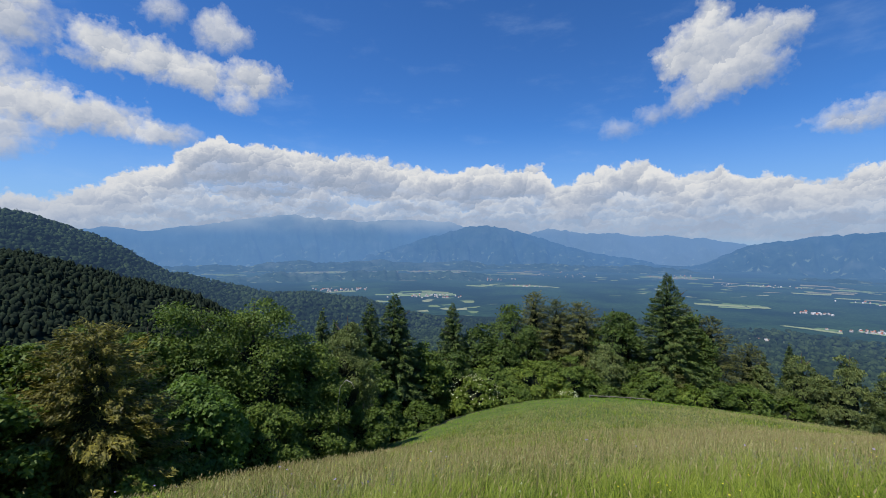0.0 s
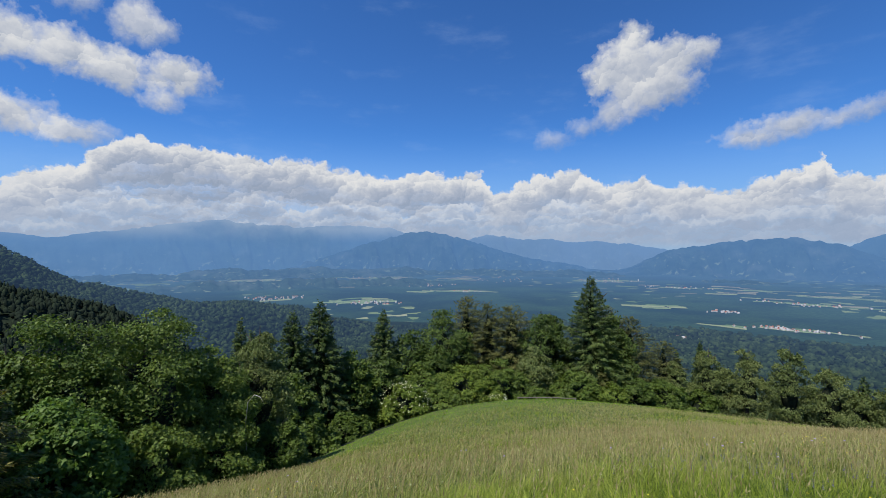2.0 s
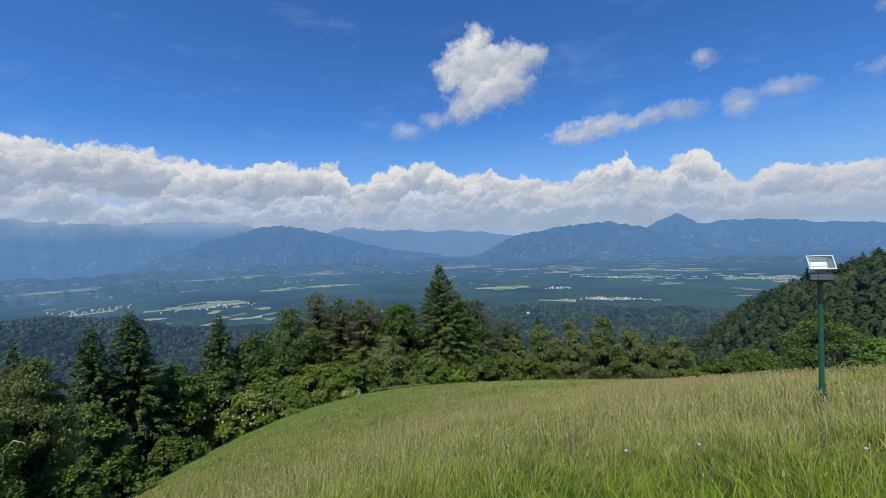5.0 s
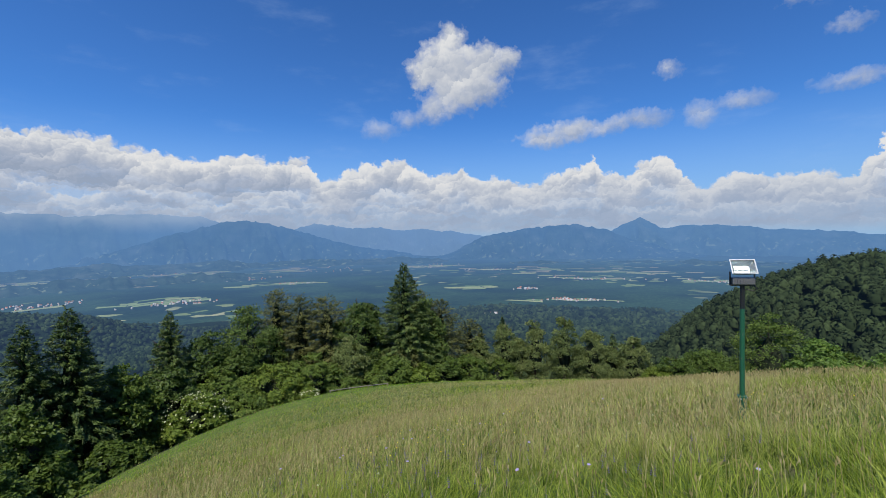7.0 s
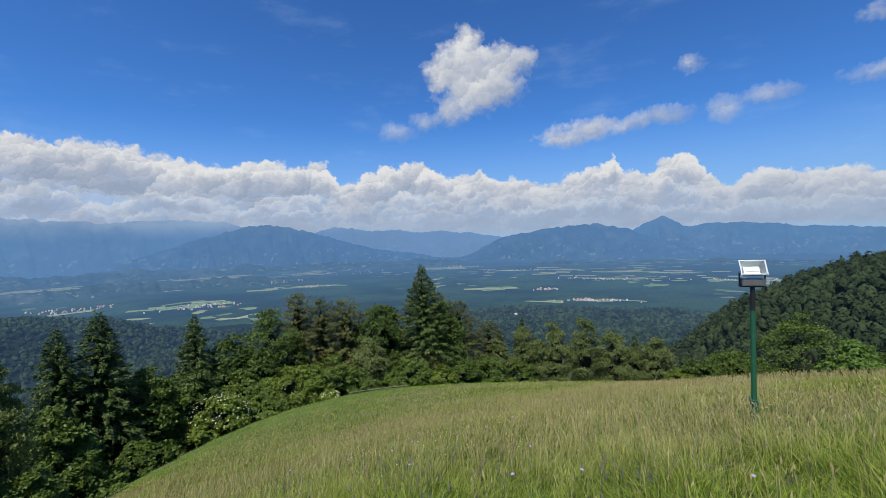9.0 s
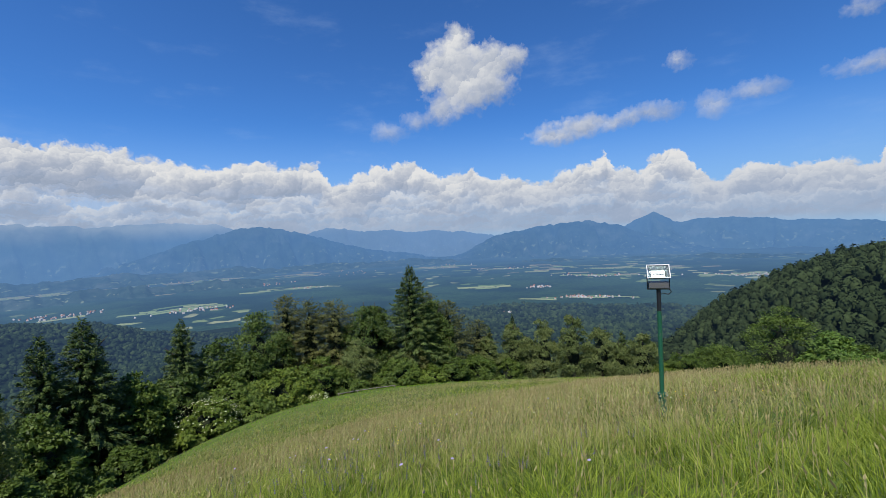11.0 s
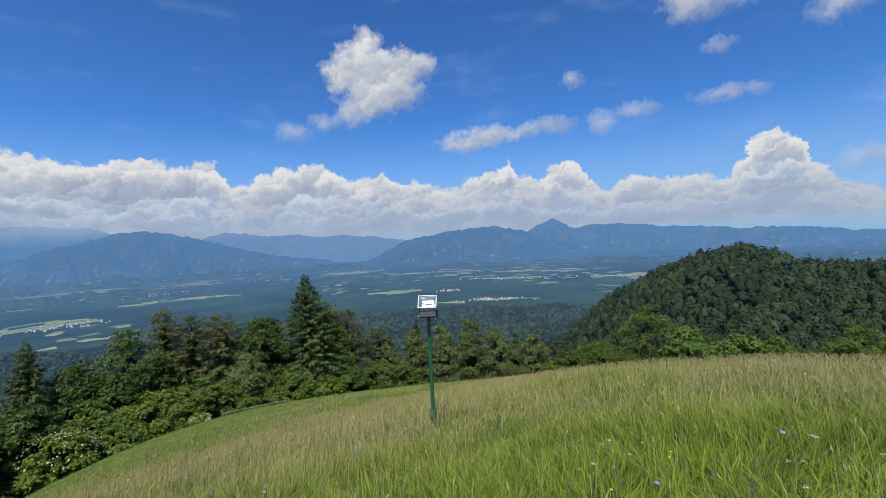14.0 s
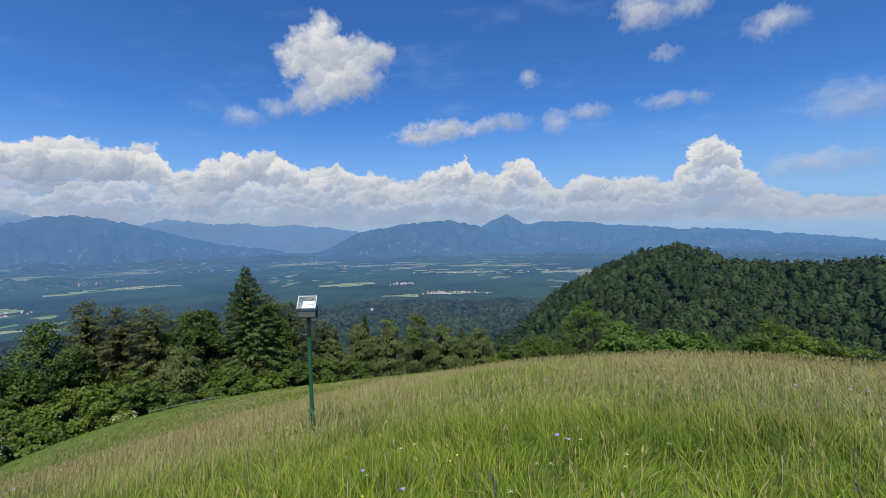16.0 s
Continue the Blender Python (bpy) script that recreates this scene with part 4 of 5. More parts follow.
def needle_crown(height, radius, seed, power=0.9, card=0.62, step=0.62, low=0.04, ragged=0.22, thick=0.10):
    """Whorls of drooping boughs hung with needle sprays."""
    rng = np.random.default_rng(seed)
    pos, along, normal, size = [], [], [], []
    z = height * low
    while z < height * 0.985:
        t = (z - height * low) / (height * (1 - low))
        reach = radius * max(1 - t, 0.0) ** power
        for b in range(int(rng.integers(8, 12)) if reach > 0.5 else 6):
            zb = z + rng.normal(0, 0.5) * step
            a = rng.uniform(0, 2 * np.pi)
            ln = reach * rng.uniform(1 - ragged, 1 + ragged * 0.7) + 0.15
            m = max(5, int(ln / (card * thick)))
            s = np.sqrt(rng.uniform(0.03, 1, m))
            sag = (0.10 + 0.30 * (1 - t)) * ln
            lift = 0.30 * t * ln
            side = rng.normal(0, 0.24, m) * ln * 0.45 * (1.15 - s)
            r = s * ln
            p = np.stack([r * math.cos(a) - side * math.sin(a), r * math.sin(a) + side * math.cos(a), zb - sag * s ** 1.3 + lift * s + 0.10 * ln * s ** 4 + rng.normal(0, 0.12, m) * (0.4 + card)], -1)
            outw = np.array([math.cos(a), math.sin(a), 0.0])
            pos.append(p)
            along.append(unit(outw + rng.normal(0, 0.38, (m, 3)) + np.array([0, 0, -0.42 + 0.5 * t])))
            normal.append(unit(np.array([0, 0, 1.0]) + 0.45 * outw + rng.normal(0, 0.4, (m, 3))))
            size.append(card * rng.uniform(0.6, 1.25, m) * (1 - 0.45 * t))
        z += step * (1 - 0.45 * t) * rng.uniform(0.8, 1.2)
    pos, along, normal, size = (np.concatenate(v) for v in (pos, along, normal, size))
    normal = unit(normal - along * (normal * along).sum(1, keepdims=True))
    co, q = leaflets(pos, along, normal, size * 1.45, size * 0.46)
    prof = [(height * (low + (0.94 - low) * h) - 0.12 * radius, 0.03 + radius * 0.30 * (1 - h) ** power) for h in np.linspace(0, 1, 9)]
    return crown_mesh(co, q, *core_shell(prof, rng))


def blossom(height, radius, seed, count):
    """Flat cream flower heads on the outside of a shrub."""
    rng = np.random.default_rng(seed)
    co, tris = [], []
    for _ in range(count):
        d = unit(rng.normal(size=3) + np.array([0, -0.5, 0.5]))
        if d[2] < -0.2:
            continue
        c = d * np.array([radius, radius, height * 0.5]) * rng.uniform(0.9, 1.06) + np.array([0, 0, height * 0.5])
        n = Vector(unit(d + np.array([0, 0, 0.8])))
        u = n.orthogonal().normalized()
        w = n.cross(u)
        r = rng.uniform(0.06, 0.13)
        b = len(co)
        co.append(Vector(c) + n * 0.05)
        for s in range(7):
            t = 2 * math.pi * s / 7
            rr = r * rng.uniform(0.7, 1.15)
            co.append(Vector(c) + u * (rr * math.cos(t)) + w * (rr * math.sin(t)))
        tris += [(b, b + 1 + s, b + 1 + (s + 1) % 7) for s in range(7)]
    return np_mesh("blossom", [tuple(c) for c in co], tris=tris)


LOOK = {
    "broad": ("broadleaf_tree", "dense green broadleaf tree at the meadow's edge", "tree", M_BROAD),
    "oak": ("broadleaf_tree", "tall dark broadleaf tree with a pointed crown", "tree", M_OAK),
    "maple": ("maple_tree", "bright green maple with large lobed leaves", "tree", M_MAPLE),
    "birch": ("birch_tree", "pale green birch with drooping twigs", "tree", M_BIRCH),
    "spruce": ("spruce_tree", "tall dark green spruce with drooping boughs", "tree", M_SPRUCE),
    "larch": ("brownish_conifer", "brownish green conifer in the wood's edge", "tree", M_LARCH),
    "rust": ("yellow_tipped_conifer", "dark conifer with rusty yellow branch tips", "tree", M_RUST),
    "bush": ("bush", "dense green bush at the meadow's edge", "bush", M_BROAD),
    "hazel": ("hazel_bush", "bright yellow-green hazel bush", "bush", M_HAZEL),
    "elder": ("elder_bush", "elder bush covered with cream flower heads", "bush", M_HAZEL),
}
made = 0


def tree(kind, x, y, height, radius):
    global made
    made += 1
    name, label, category, mat = LOOK[kind]
    d = math.hypot(x, y)
    z = float(ground_z(x, y))
    base = new(name)
    base.location = (x, y, z - 0.15)
    base.rotation_euler = (0, 0, made * 1.7)
    seed = 500 + made
    near = d < 45
    leaf = 0.122 if near else 0.23
    tw, lv = (44, 34) if near else (20, 30)
    most = 36000 if near and height > 6 else 14000 if near else 15000
    low = 0.05
    if kind == "spruce":
        me = needle_crown(height, radius * 1.15, seed, 0.84, 0.30 if near else 0.46, 0.34 if near else 0.44, 0.02, 0.30, 0.115)
    elif kind == "rust":
        me = needle_crown(height, radius, seed, 0.45, 0.22, 0.24, 0.0, 0.34, 0.095)
    elif kind in ("bush", "hazel", "elder"):
        low = -0.12
        me = broad_crown(height, radius, seed, leaf, low, 0.2, 20, tw, lv, 1.0, most)
    elif kind == "larch":
        me = needle_crown(height, radius * 1.35, seed, 0.46, 0.44, 0.50, 0.02, 0.42, 0.165)
    elif kind == "birch":
        height *= 1.12
        me = broad_crown(height, radius * 0.9, seed, leaf * 0.8, low, 0.9, 30, tw, lv, 1.5, most)
    else:
        me = broad_crown(height, radius, seed, leaf * (1.3 if kind == "maple" else 1.0), low, 0.35, 34, tw, lv, 1.1 if near else 2.2, most)
    attach("trunk", wood_mesh(height, radius, seed, 0.25), M_BARK, base)
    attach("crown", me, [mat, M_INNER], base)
    if kind == "elder":
        attach("blossom", blossom(height, radius, seed, 330), M_FLOWER, base, "cream flower heads")
    tagged(base, label, category, "trees round the meadow" if category == "tree" else "bushes round the meadow")
    return base


# kind, place, height and crown radius in metres
WEST_WOOD = [
    ("broad", -16.9, 17.1, 8.7, 2.6), ("rust", -13.8, 17.2, 7.9, 3.4), ("broad", -22.4, 28.2, 16.6, 3.2), ("broad", -16.2, 27.6, 14.2, 4.0), ("broad", -13.5, 31.2, 14.7, 4.5),
    ("maple", -12.9, 22.6, 6.8, 2.4), ("broad", -10.9, 34.3, 11.7, 3.1), ("spruce", -16.6, 59.7, 25.0, 3.6), ("birch", -8.4, 38.1, 12.3, 2.7), ("spruce", -9.7, 57.2, 20.0, 4.6),
    ("spruce", -6.8, 59.6, 20.6, 5.4), ("broad", -3.0, 62.9, 13.2, 4.0), ("bush", -11.0, 26.8, 5.5, 2.4), ("bush", -9.3, 31.7, 5.9, 2.4), ("bush", -6.7, 36.4, 5.0, 2.3),
    ("hazel", -11.9, 16.6, 1.5, 1.3), ("bush", -5.8, 48.7, 2.9, 2.8), ("broad", -17.4, 25.7, 12.7, 2.6)]
WEST_FILL = [("broad", -20.5, 21.9, 11.5, 2.6), ("bush", -12.8, 18.6, 4.7, 1.6), ("broad", -19.0, 36.0, 14.4, 4.5), ("broad", -15.5, 44.0, 14.9, 4.5), ("spruce", -12.5, 50.0, 17.2, 3.0),
             ("bush", -8.2, 42.5, 5.4, 2.6), ("bush", -3.0, 55.5, 3.7, 2.6), ("broad", -8.0, 49.0, 10.6, 3.2), ("broad", -24.0, 18.0, 12.6, 3.4), ("bush", -15.0, 13.5, 5.5, 2.2)]
NORTH_WOOD = [
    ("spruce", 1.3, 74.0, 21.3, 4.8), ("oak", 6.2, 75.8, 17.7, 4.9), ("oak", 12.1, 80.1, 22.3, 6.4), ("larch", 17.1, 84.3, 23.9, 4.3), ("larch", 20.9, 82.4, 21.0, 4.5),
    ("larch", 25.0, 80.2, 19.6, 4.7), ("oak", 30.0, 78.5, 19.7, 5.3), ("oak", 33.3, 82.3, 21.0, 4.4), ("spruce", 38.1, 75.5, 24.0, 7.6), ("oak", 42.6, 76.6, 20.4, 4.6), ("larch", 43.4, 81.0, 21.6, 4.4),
    ("larch", 46.8, 77.9, 18.9, 4.9), ("larch", 54.9, 79.8, 16.3, 4.0), ("elder", 4.2, 63.0, 5.2, 3.9), ("bush", 7.5, 69.6, 8.9, 4.0), ("hazel", 14.2, 69.6, 6.7, 5.0),
    ("bush", 20.4, 71.1, 7.0, 4.4), ("birch", 26.3, 72.4, 9.0, 3.8), ("bush", 30.6, 71.0, 3.8, 3.5)]
NORTH_FILL = [("larch", 36.8, 73.5, 7.6, 5.0), ("hazel", 38.2, 68.6, 3.6, 3.0), ("elder", 18.5, 65.6, 1.3, 1.4), ("bush", 9.8, 66.3, 3.8, 3.3), ("bush", 24.5, 70.0, 3.7, 3.0),
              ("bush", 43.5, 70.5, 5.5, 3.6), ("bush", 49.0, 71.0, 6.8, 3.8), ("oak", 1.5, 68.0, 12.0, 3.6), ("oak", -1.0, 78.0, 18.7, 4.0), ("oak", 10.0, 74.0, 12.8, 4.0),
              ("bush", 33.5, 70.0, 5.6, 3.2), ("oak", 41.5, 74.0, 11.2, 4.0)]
EAST_WOOD = [
    ("birch", 55.4, 77.4, 12.3, 3.5), ("spruce", 58.1, 80.1, 15.1, 2.4), ("birch", 61.9, 76.4, 15.2, 3.7), ("spruce", 88.8, 113.4, 29.9, 4.2), ("birch", 67.9, 73.9, 16.0, 3.8),
    ("birch", 72.3, 69.8, 16.8, 4.0), ("birch", 76.7, 66.6, 14.3, 4.0), ("spruce", 81.9, 65.3, 14.5, 2.9), ("birch", 82.8, 61.0, 13.3, 3.9), ("hazel", 84.3, 55.5, 7.8, 3.9),
    ("bush", 90.9, 52.6, 12.2, 5.1), ("bush", 85.4, 53.2, 10.3, 4.6), ("broad", 91.3, 49.9, 12.9, 6.1), ("broad", 98.4, 43.5, 21.9, 7.6), ("maple", 96.0, 34.4, 15.9, 6.0),
    ("broad", 102.2, 32.3, 15.2, 5.2), ("maple", 100.1, 26.2, 15.0, 5.3), ("broad", 105.7, 20.7, 14.6, 6.0)]
EAST_FILL = [("bush", 103.8, 15.3, 13.5, 4.6), ("bush", 97.4, 11.3, 12.1, 5.6), ("hazel", 96.0, 6.1, 12.7, 3.9), ("broad", 117.4, 12.6, 22.9, 6.2), ("bush", 98.3, 2.5, 12.3, 4.3),
             ("bush", 93.4, -1.0, 10.0, 3.9), ("bush", 93.4, -6.3, 11.8, 4.5), ("maple", 103.3, 22.1, 15.1, 4.3), ("birch", 64.5, 75.5, 12.3, 3.6), ("bush", 58.5, 74.5, 7.7, 3.8),
             ("birch", 79.8, 64.5, 11.1, 3.6), ("broad", 108.0, 36.0, 15.0, 6.0), ("broad", 110.0, 28.0, 16.7, 6.0)]
for wood_list in (WEST_WOOD, WEST_FILL, NORTH_WOOD, NORTH_FILL, EAST_WOOD, EAST_FILL):
    for row in wood_list:
        tree(*row)

# ---- dead branch in the wood's edge ----
co_, q_ = tube([(-8.0, 33.6, float(ground_z(-8.0, 33.6)) - 0.2), (-8.1, 33.2, -11.0), (-7.8, 32.8, -9.2), (-7.3, 32.6, -8.6), (-6.9, 32.5, -8.75), (-6.6, 32.5, -9.3)], [0.04, 0.034, 0.030, 0.027, 0.02, 0.008], 6)
tagged(attach("dead_branch", smooth(np_mesh("dead_branch", co_, q_)), M_DEADWOOD), "bleached dead branch arching out of the bushes", "branch")


# ---- low rail fence ----
def rail_fence():
    fence = new("rail_fence")
    p0, p1 = Vector((20.6, 62.3, 0)), Vector((28.2, 59.9, 0))
    fence.location = (p0.x, p0.y, float(ground_z(p0.x, p0.y)))
    tops = []
    for k in range(4):
        p = p0.lerp(p1, k / 3)
        z = float(ground_z(p.x, p.y))
        at = Vector((p.x, p.y, z)) - fence.location
        tops.append(at + Vector((0, 0, 0.36)))
        c, q = tube([at - Vector((0, 0, 0.3)), at + Vector((0.01, 0, 0.2)), at + Vector((0, 0.01, 0.42))], [0.07, 0.065, 0.055], 7)
        attach("post", smooth(np_mesh("post", c, q)), M_RAIL, fence)
    for k in range(3):
        c, q = tube([tops[k] - Vector((0.1, 0, 0)), (tops[k] + tops[k + 1]) / 2 - Vector((0, 0, 0.03)), tops[k + 1] + Vector((0.1, 0, 0))], [0.055, 0.06, 0.05], 7)
        attach("rail", smooth(np_mesh("rail", c, q)), M_RAIL, fence)
    return tagged(fence, "low weathered wooden rail fence beside the wood", "fence")


rail_fence()


# ---- floodlight ----
def worn_paint(name, base, wear, rough, metal=0.0):
    def build(n, geo):
        v = n.noise(geo.outputs["Position"], 9.0, 6.0, 0.65)
        col = n.mix(n.noise(geo.outputs["Position"], 2.0, 3.0), base, tuple(c * 1.35 for c in base))
        return n.mix(n.ramp(v, 0.62, 0.68), col, wear)
    return material(name, build, rough, bump=(40.0, 0.15, 0.004), spec=0.5, metal=metal)


M_GREEN_PAINT = worn_paint("green_pole_paint", (0.014, 0.082, 0.043), (0.10, 0.12, 0.08), 0.38)
M_BLACK_PAINT = worn_paint("black_pole_paint", (0.012, 0.012, 0.013), (0.05, 0.045, 0.04), 0.45)
M_HOUSING = worn_paint("grey_cast_housing", (0.10, 0.10, 0.10), (0.22, 0.22, 0.21), 0.45)
M_HEAD = worn_paint("pale_lamp_housing", (0.40, 0.41, 0.42), (0.30, 0.30, 0.29), 0.45)
M_STEEL = worn_paint("galvanised_steel", (0.45, 0.46, 0.47), (0.30, 0.24, 0.18), 0.4, 0.9)
M_REFLECTOR = material("reflector_metal", (0.30, 0.345, 0.35), 0.42, metal=0.8)
M_GLASS = bpy.data.materials.new("lamp_glass")
M_GLASS.use_nodes = True
N_ = Net(M_GLASS.node_tree)
g_ = N_.add("ShaderNodeBsdfGlass")
g_.inputs["Roughness"].default_value, g_.inputs["IOR"].default_value = 0.03, 1.5
N_.link(g_.outputs[0], N_.add("ShaderNodeOutputMaterial").inputs[0])


def box(bm, size, at=(0, 0, 0), bevel=0.0):
    r = bmesh.ops.create_cube(bm, size=1.0, matrix=Matrix.Translation(at) @ Matrix.Diagonal((*size, 1)))
    if bevel:
        edges = list({e for v in r["verts"] for e in v.link_edges})
        bmesh.ops.bevel(bm, geom=edges, offset=bevel, segments=2, affect="EDGES", profile=0.5)


def ring(bm, r0, r1, z0, z1, sides=20):
    bmesh.ops.create_cone(bm, cap_ends=True, segments=sides, radius1=r0, radius2=r1, depth=z1 - z0, matrix=Matrix.Translation((0, 0, (z0 + z1) / 2)))


def floodlight(x, y, facing, tilt):
    z = float(ground_z(x, y))
    lamp = new("floodlight")
    lamp.location = (x, y, z)
    lamp.rotation_euler = (0, 0, radians(facing))
    top = 0.85 - z
    b = bmesh.new()
    ring(b, 0.062, 0.060, -0.3, top - 2.22)
    part("sleeve", b, M_GREEN_PAINT, lamp, "green painted base pipe")
    b = bmesh.new()
    ring(b, 0.070, 0.070, top - 2.25, top - 2.18)
    ring(b, 0.068, 0.068, top - 2.34, top - 2.315)
    part("collar", b, M_GREEN_PAINT, lamp)
    for k in range(3):
        b = bmesh.new()
        t = k * 2.094
        box(b, (0.022, 0.022, 0.018), (0.077 * math.cos(t), 0.077 * math.sin(t), top - 2.215), 0.003)
        part("bolt", b, M_STEEL, lamp)
    b = bmesh.new()
    ring(b, 0.037, 0.036, top - 2.22, top - 0.78)
    part("pole", b, M_GREEN_PAINT, lamp, "green painted steel pole")
    b = bmesh.new()
    ring(b, 0.034, 0.034, top - 0.80, top - 0.40)
    part("upper_pole", b, M_BLACK_PAINT, lamp, "black pole top")
    # control gear box under the head
    b = bmesh.new()
    box(b, (0.31, 0.16, 0.115), (0, 0, top - 0.335), 0.012)
    gear = part("gear_box", b, M_HOUSING, lamp, "grey control gear box")
    for k in range(7):
        b = bmesh.new()
        box(b, (0.012, 0.004, 0.09), (-0.13 + k * 0.043, -0.0875, top - 0.335))
        part("cooling_rib", b, M_HOUSING, gear)
    b = bmesh.new()
    box(b, (0.35, 0.10, 0.02), (0, 0, top - 0.402), 0.004)
    part("bracket", b, M_BLACK_PAINT, lamp)
    c, q = tube([(0.15, -0.02, top - 0.40), (0.19, -0.04, top - 0.45), (0.14, -0.05, top - 0.49), (0.06, -0.03, top - 0.47), (0.03, 0, top - 0.50)], [0.009] * 5, 6)
    attach("cable", smooth(np_mesh("cable", c, q)), M_BLACK_PAINT, lamp, "loose black cable")
    # head, turned up towards the sky; its front looks along -y
    m = Matrix.Translation((0, 0, top - 0.14)) @ Matrix.Rotation(radians(-tilt), 4, "X")
    b = bmesh.new()
    w, h, dep, th = 0.178, 0.130, 0.14, 0.015
    rows = [(-dep / 2, w, h), (-dep / 2, w - th, h - th), (-dep / 2 + 0.02, w - th, h - th), (dep / 2 - 0.02, w * 0.55, h * 0.45)]
    def loop(yy, ww, hh):
        return [b.verts.new((sx * ww, yy, sz * hh)) for sx, sz in ((-1, -1), (1, -1), (1, 1), (-1, 1))]
    front, outer_back = loop(-dep / 2, w, h), loop(dep / 2, w * 0.62, h * 0.55)
    rim_in = loop(-dep / 2, w - th, h - th)
    seat = loop(-dep / 2 + 0.018, w - th, h - th)
    for k in range(4):
        j = (k + 1) % 4
        b.faces.new((front[k], outer_back[k], outer_back[j], front[j]))
        b.faces.new((front[k], front[j], rim_in[j], rim_in[k]))
        b.faces.new((rim_in[k], rim_in[j], seat[j], seat[k]))
    b.faces.new(outer_back)
    bmesh.ops.recalc_face_normals(b, faces=b.faces)
    b.transform(m)
    head = part("head_housing", b, M_HEAD, lamp, "rectangular cast lamp housing")
    b = bmesh.new()
    a0 = [b.verts.new((sx * (w - th - 0.002), -dep / 2 + 0.02, sz * (h - th - 0.002))) for sx, sz in ((-1, -1), (1, -1), (1, 1), (-1, 1))]
    a1 = [b.verts.new((sx * w * 0.6, dep / 2 - 0.035, sz * h * 0.5)) for sx, sz in ((-1, -1), (1, -1), (1, 1), (-1, 1))]
    for k in range(4):
        j = (k + 1) % 4
        b.faces.new((a0[k], a0[j], a1[j], a1[k]))
    b.faces.new(a1[::-1])
    b.transform(m)
    part("reflector", b, M_REFLECTOR, head, "bright mirror reflector")
    b = bmesh.new()
    box(b, (2 * (w - th) - 0.004, 0.006, 2 * (h - th) - 0.004), (0, -dep / 2 + 0.012, 0), 0.001)
    b.transform(m)
    glass = part("glass", b, M_GLASS, head, "clear front glass")
    glass.visible_shadow = False
    b = bmesh.new()
    bmesh.ops.create_cone(b, cap_ends=True, segments=12, radius1=0.011, radius2=0.011, depth=0.2, matrix=m @ Matrix.Rotation(radians(90), 4, "Y"))
    part("bulb", b, material("lamp_tube", (0.55, 0.57, 0.56), 0.15), head, "clear halogen lamp tube")
    for sx in (-1, 1):
        b = bmesh.new()
        box(b, (0.012, 0.05, 0.22), (sx * 0.17, 0.01, top - 0.30), 0.003)
        part("stirrup_arm", b, M_BLACK_PAINT, lamp)
    return tagged(lamp, "rectangular floodlight on a green and black pole standing in the grass", "floodlight")


floodlight(12.5, 5.1, -46.0, 35.0)


# ---- the meadow's grass ----
rng_g = np.random.default_rng(77)
WALKED = np.array([(0, 0), (2.1, 0.9), (4.0, 1.25), (5.1, 1.2), (6.4, -0.4), (8.5, -2.6)])


def away(p):
    """Distance from the mown-down line that the walker follows."""
    best = np.full(len(p), 1e9)
    for a, b in zip(WALKED[:-1], WALKED[1:]):
        ab = b - a
        t = np.clip(((p - a) @ ab) / (ab @ ab), 0, 1)
        best = np.minimum(best, np.hypot(*(p - a - t[:, None] * ab).T))
    return best


def bearing(p, a):
    return np.degrees(np.arctan2(p[:, 0] - a[0], p[:, 1] - a[1]))


def spread(d0, d1, density, behind=False):
    """Random spots on the meadow between two distances, over the open side or behind it."""
    r = d1 + 12
    n = int(density * (2 * r) ** 2)
    p = rng_g.uniform(-r, r, (n, 2)) + np.array([4.2, -0.5])
    d = away(p)
    p = p[(d >= d0) & (d < d1)]
    b0, b1 = bearing(p, (0, 0)), bearing(p, (8.5, -2.6))
    ahead = ((b0 > -52) & (b0 < 55)) | ((b1 > -12) & (b1 < 98))
    p = p[~ahead if behind else ahead]
    return p[meadow_edge(p[:, 0], p[:, 1]) > 0.3]


def dryness(p):
    """Where the grass has gone to seed: the middle of the slope, in drifts."""
    d = away(p)
    e = meadow_edge(p[:, 0], p[:, 1])
    drift = fbm(p[:, 0] / 6.0, p[:, 1] / 6.0, 4, 41)
    v = np.clip((d - 3.6) / 4.5, 0, 1) * np.clip((e - 10) / 9.0, 0.0, 1) * np.clip((drift - 0.28) / 0.3, 0.15, 1)
    return np.clip(v + 0.12 * (drift > 0.62), 0, 1)


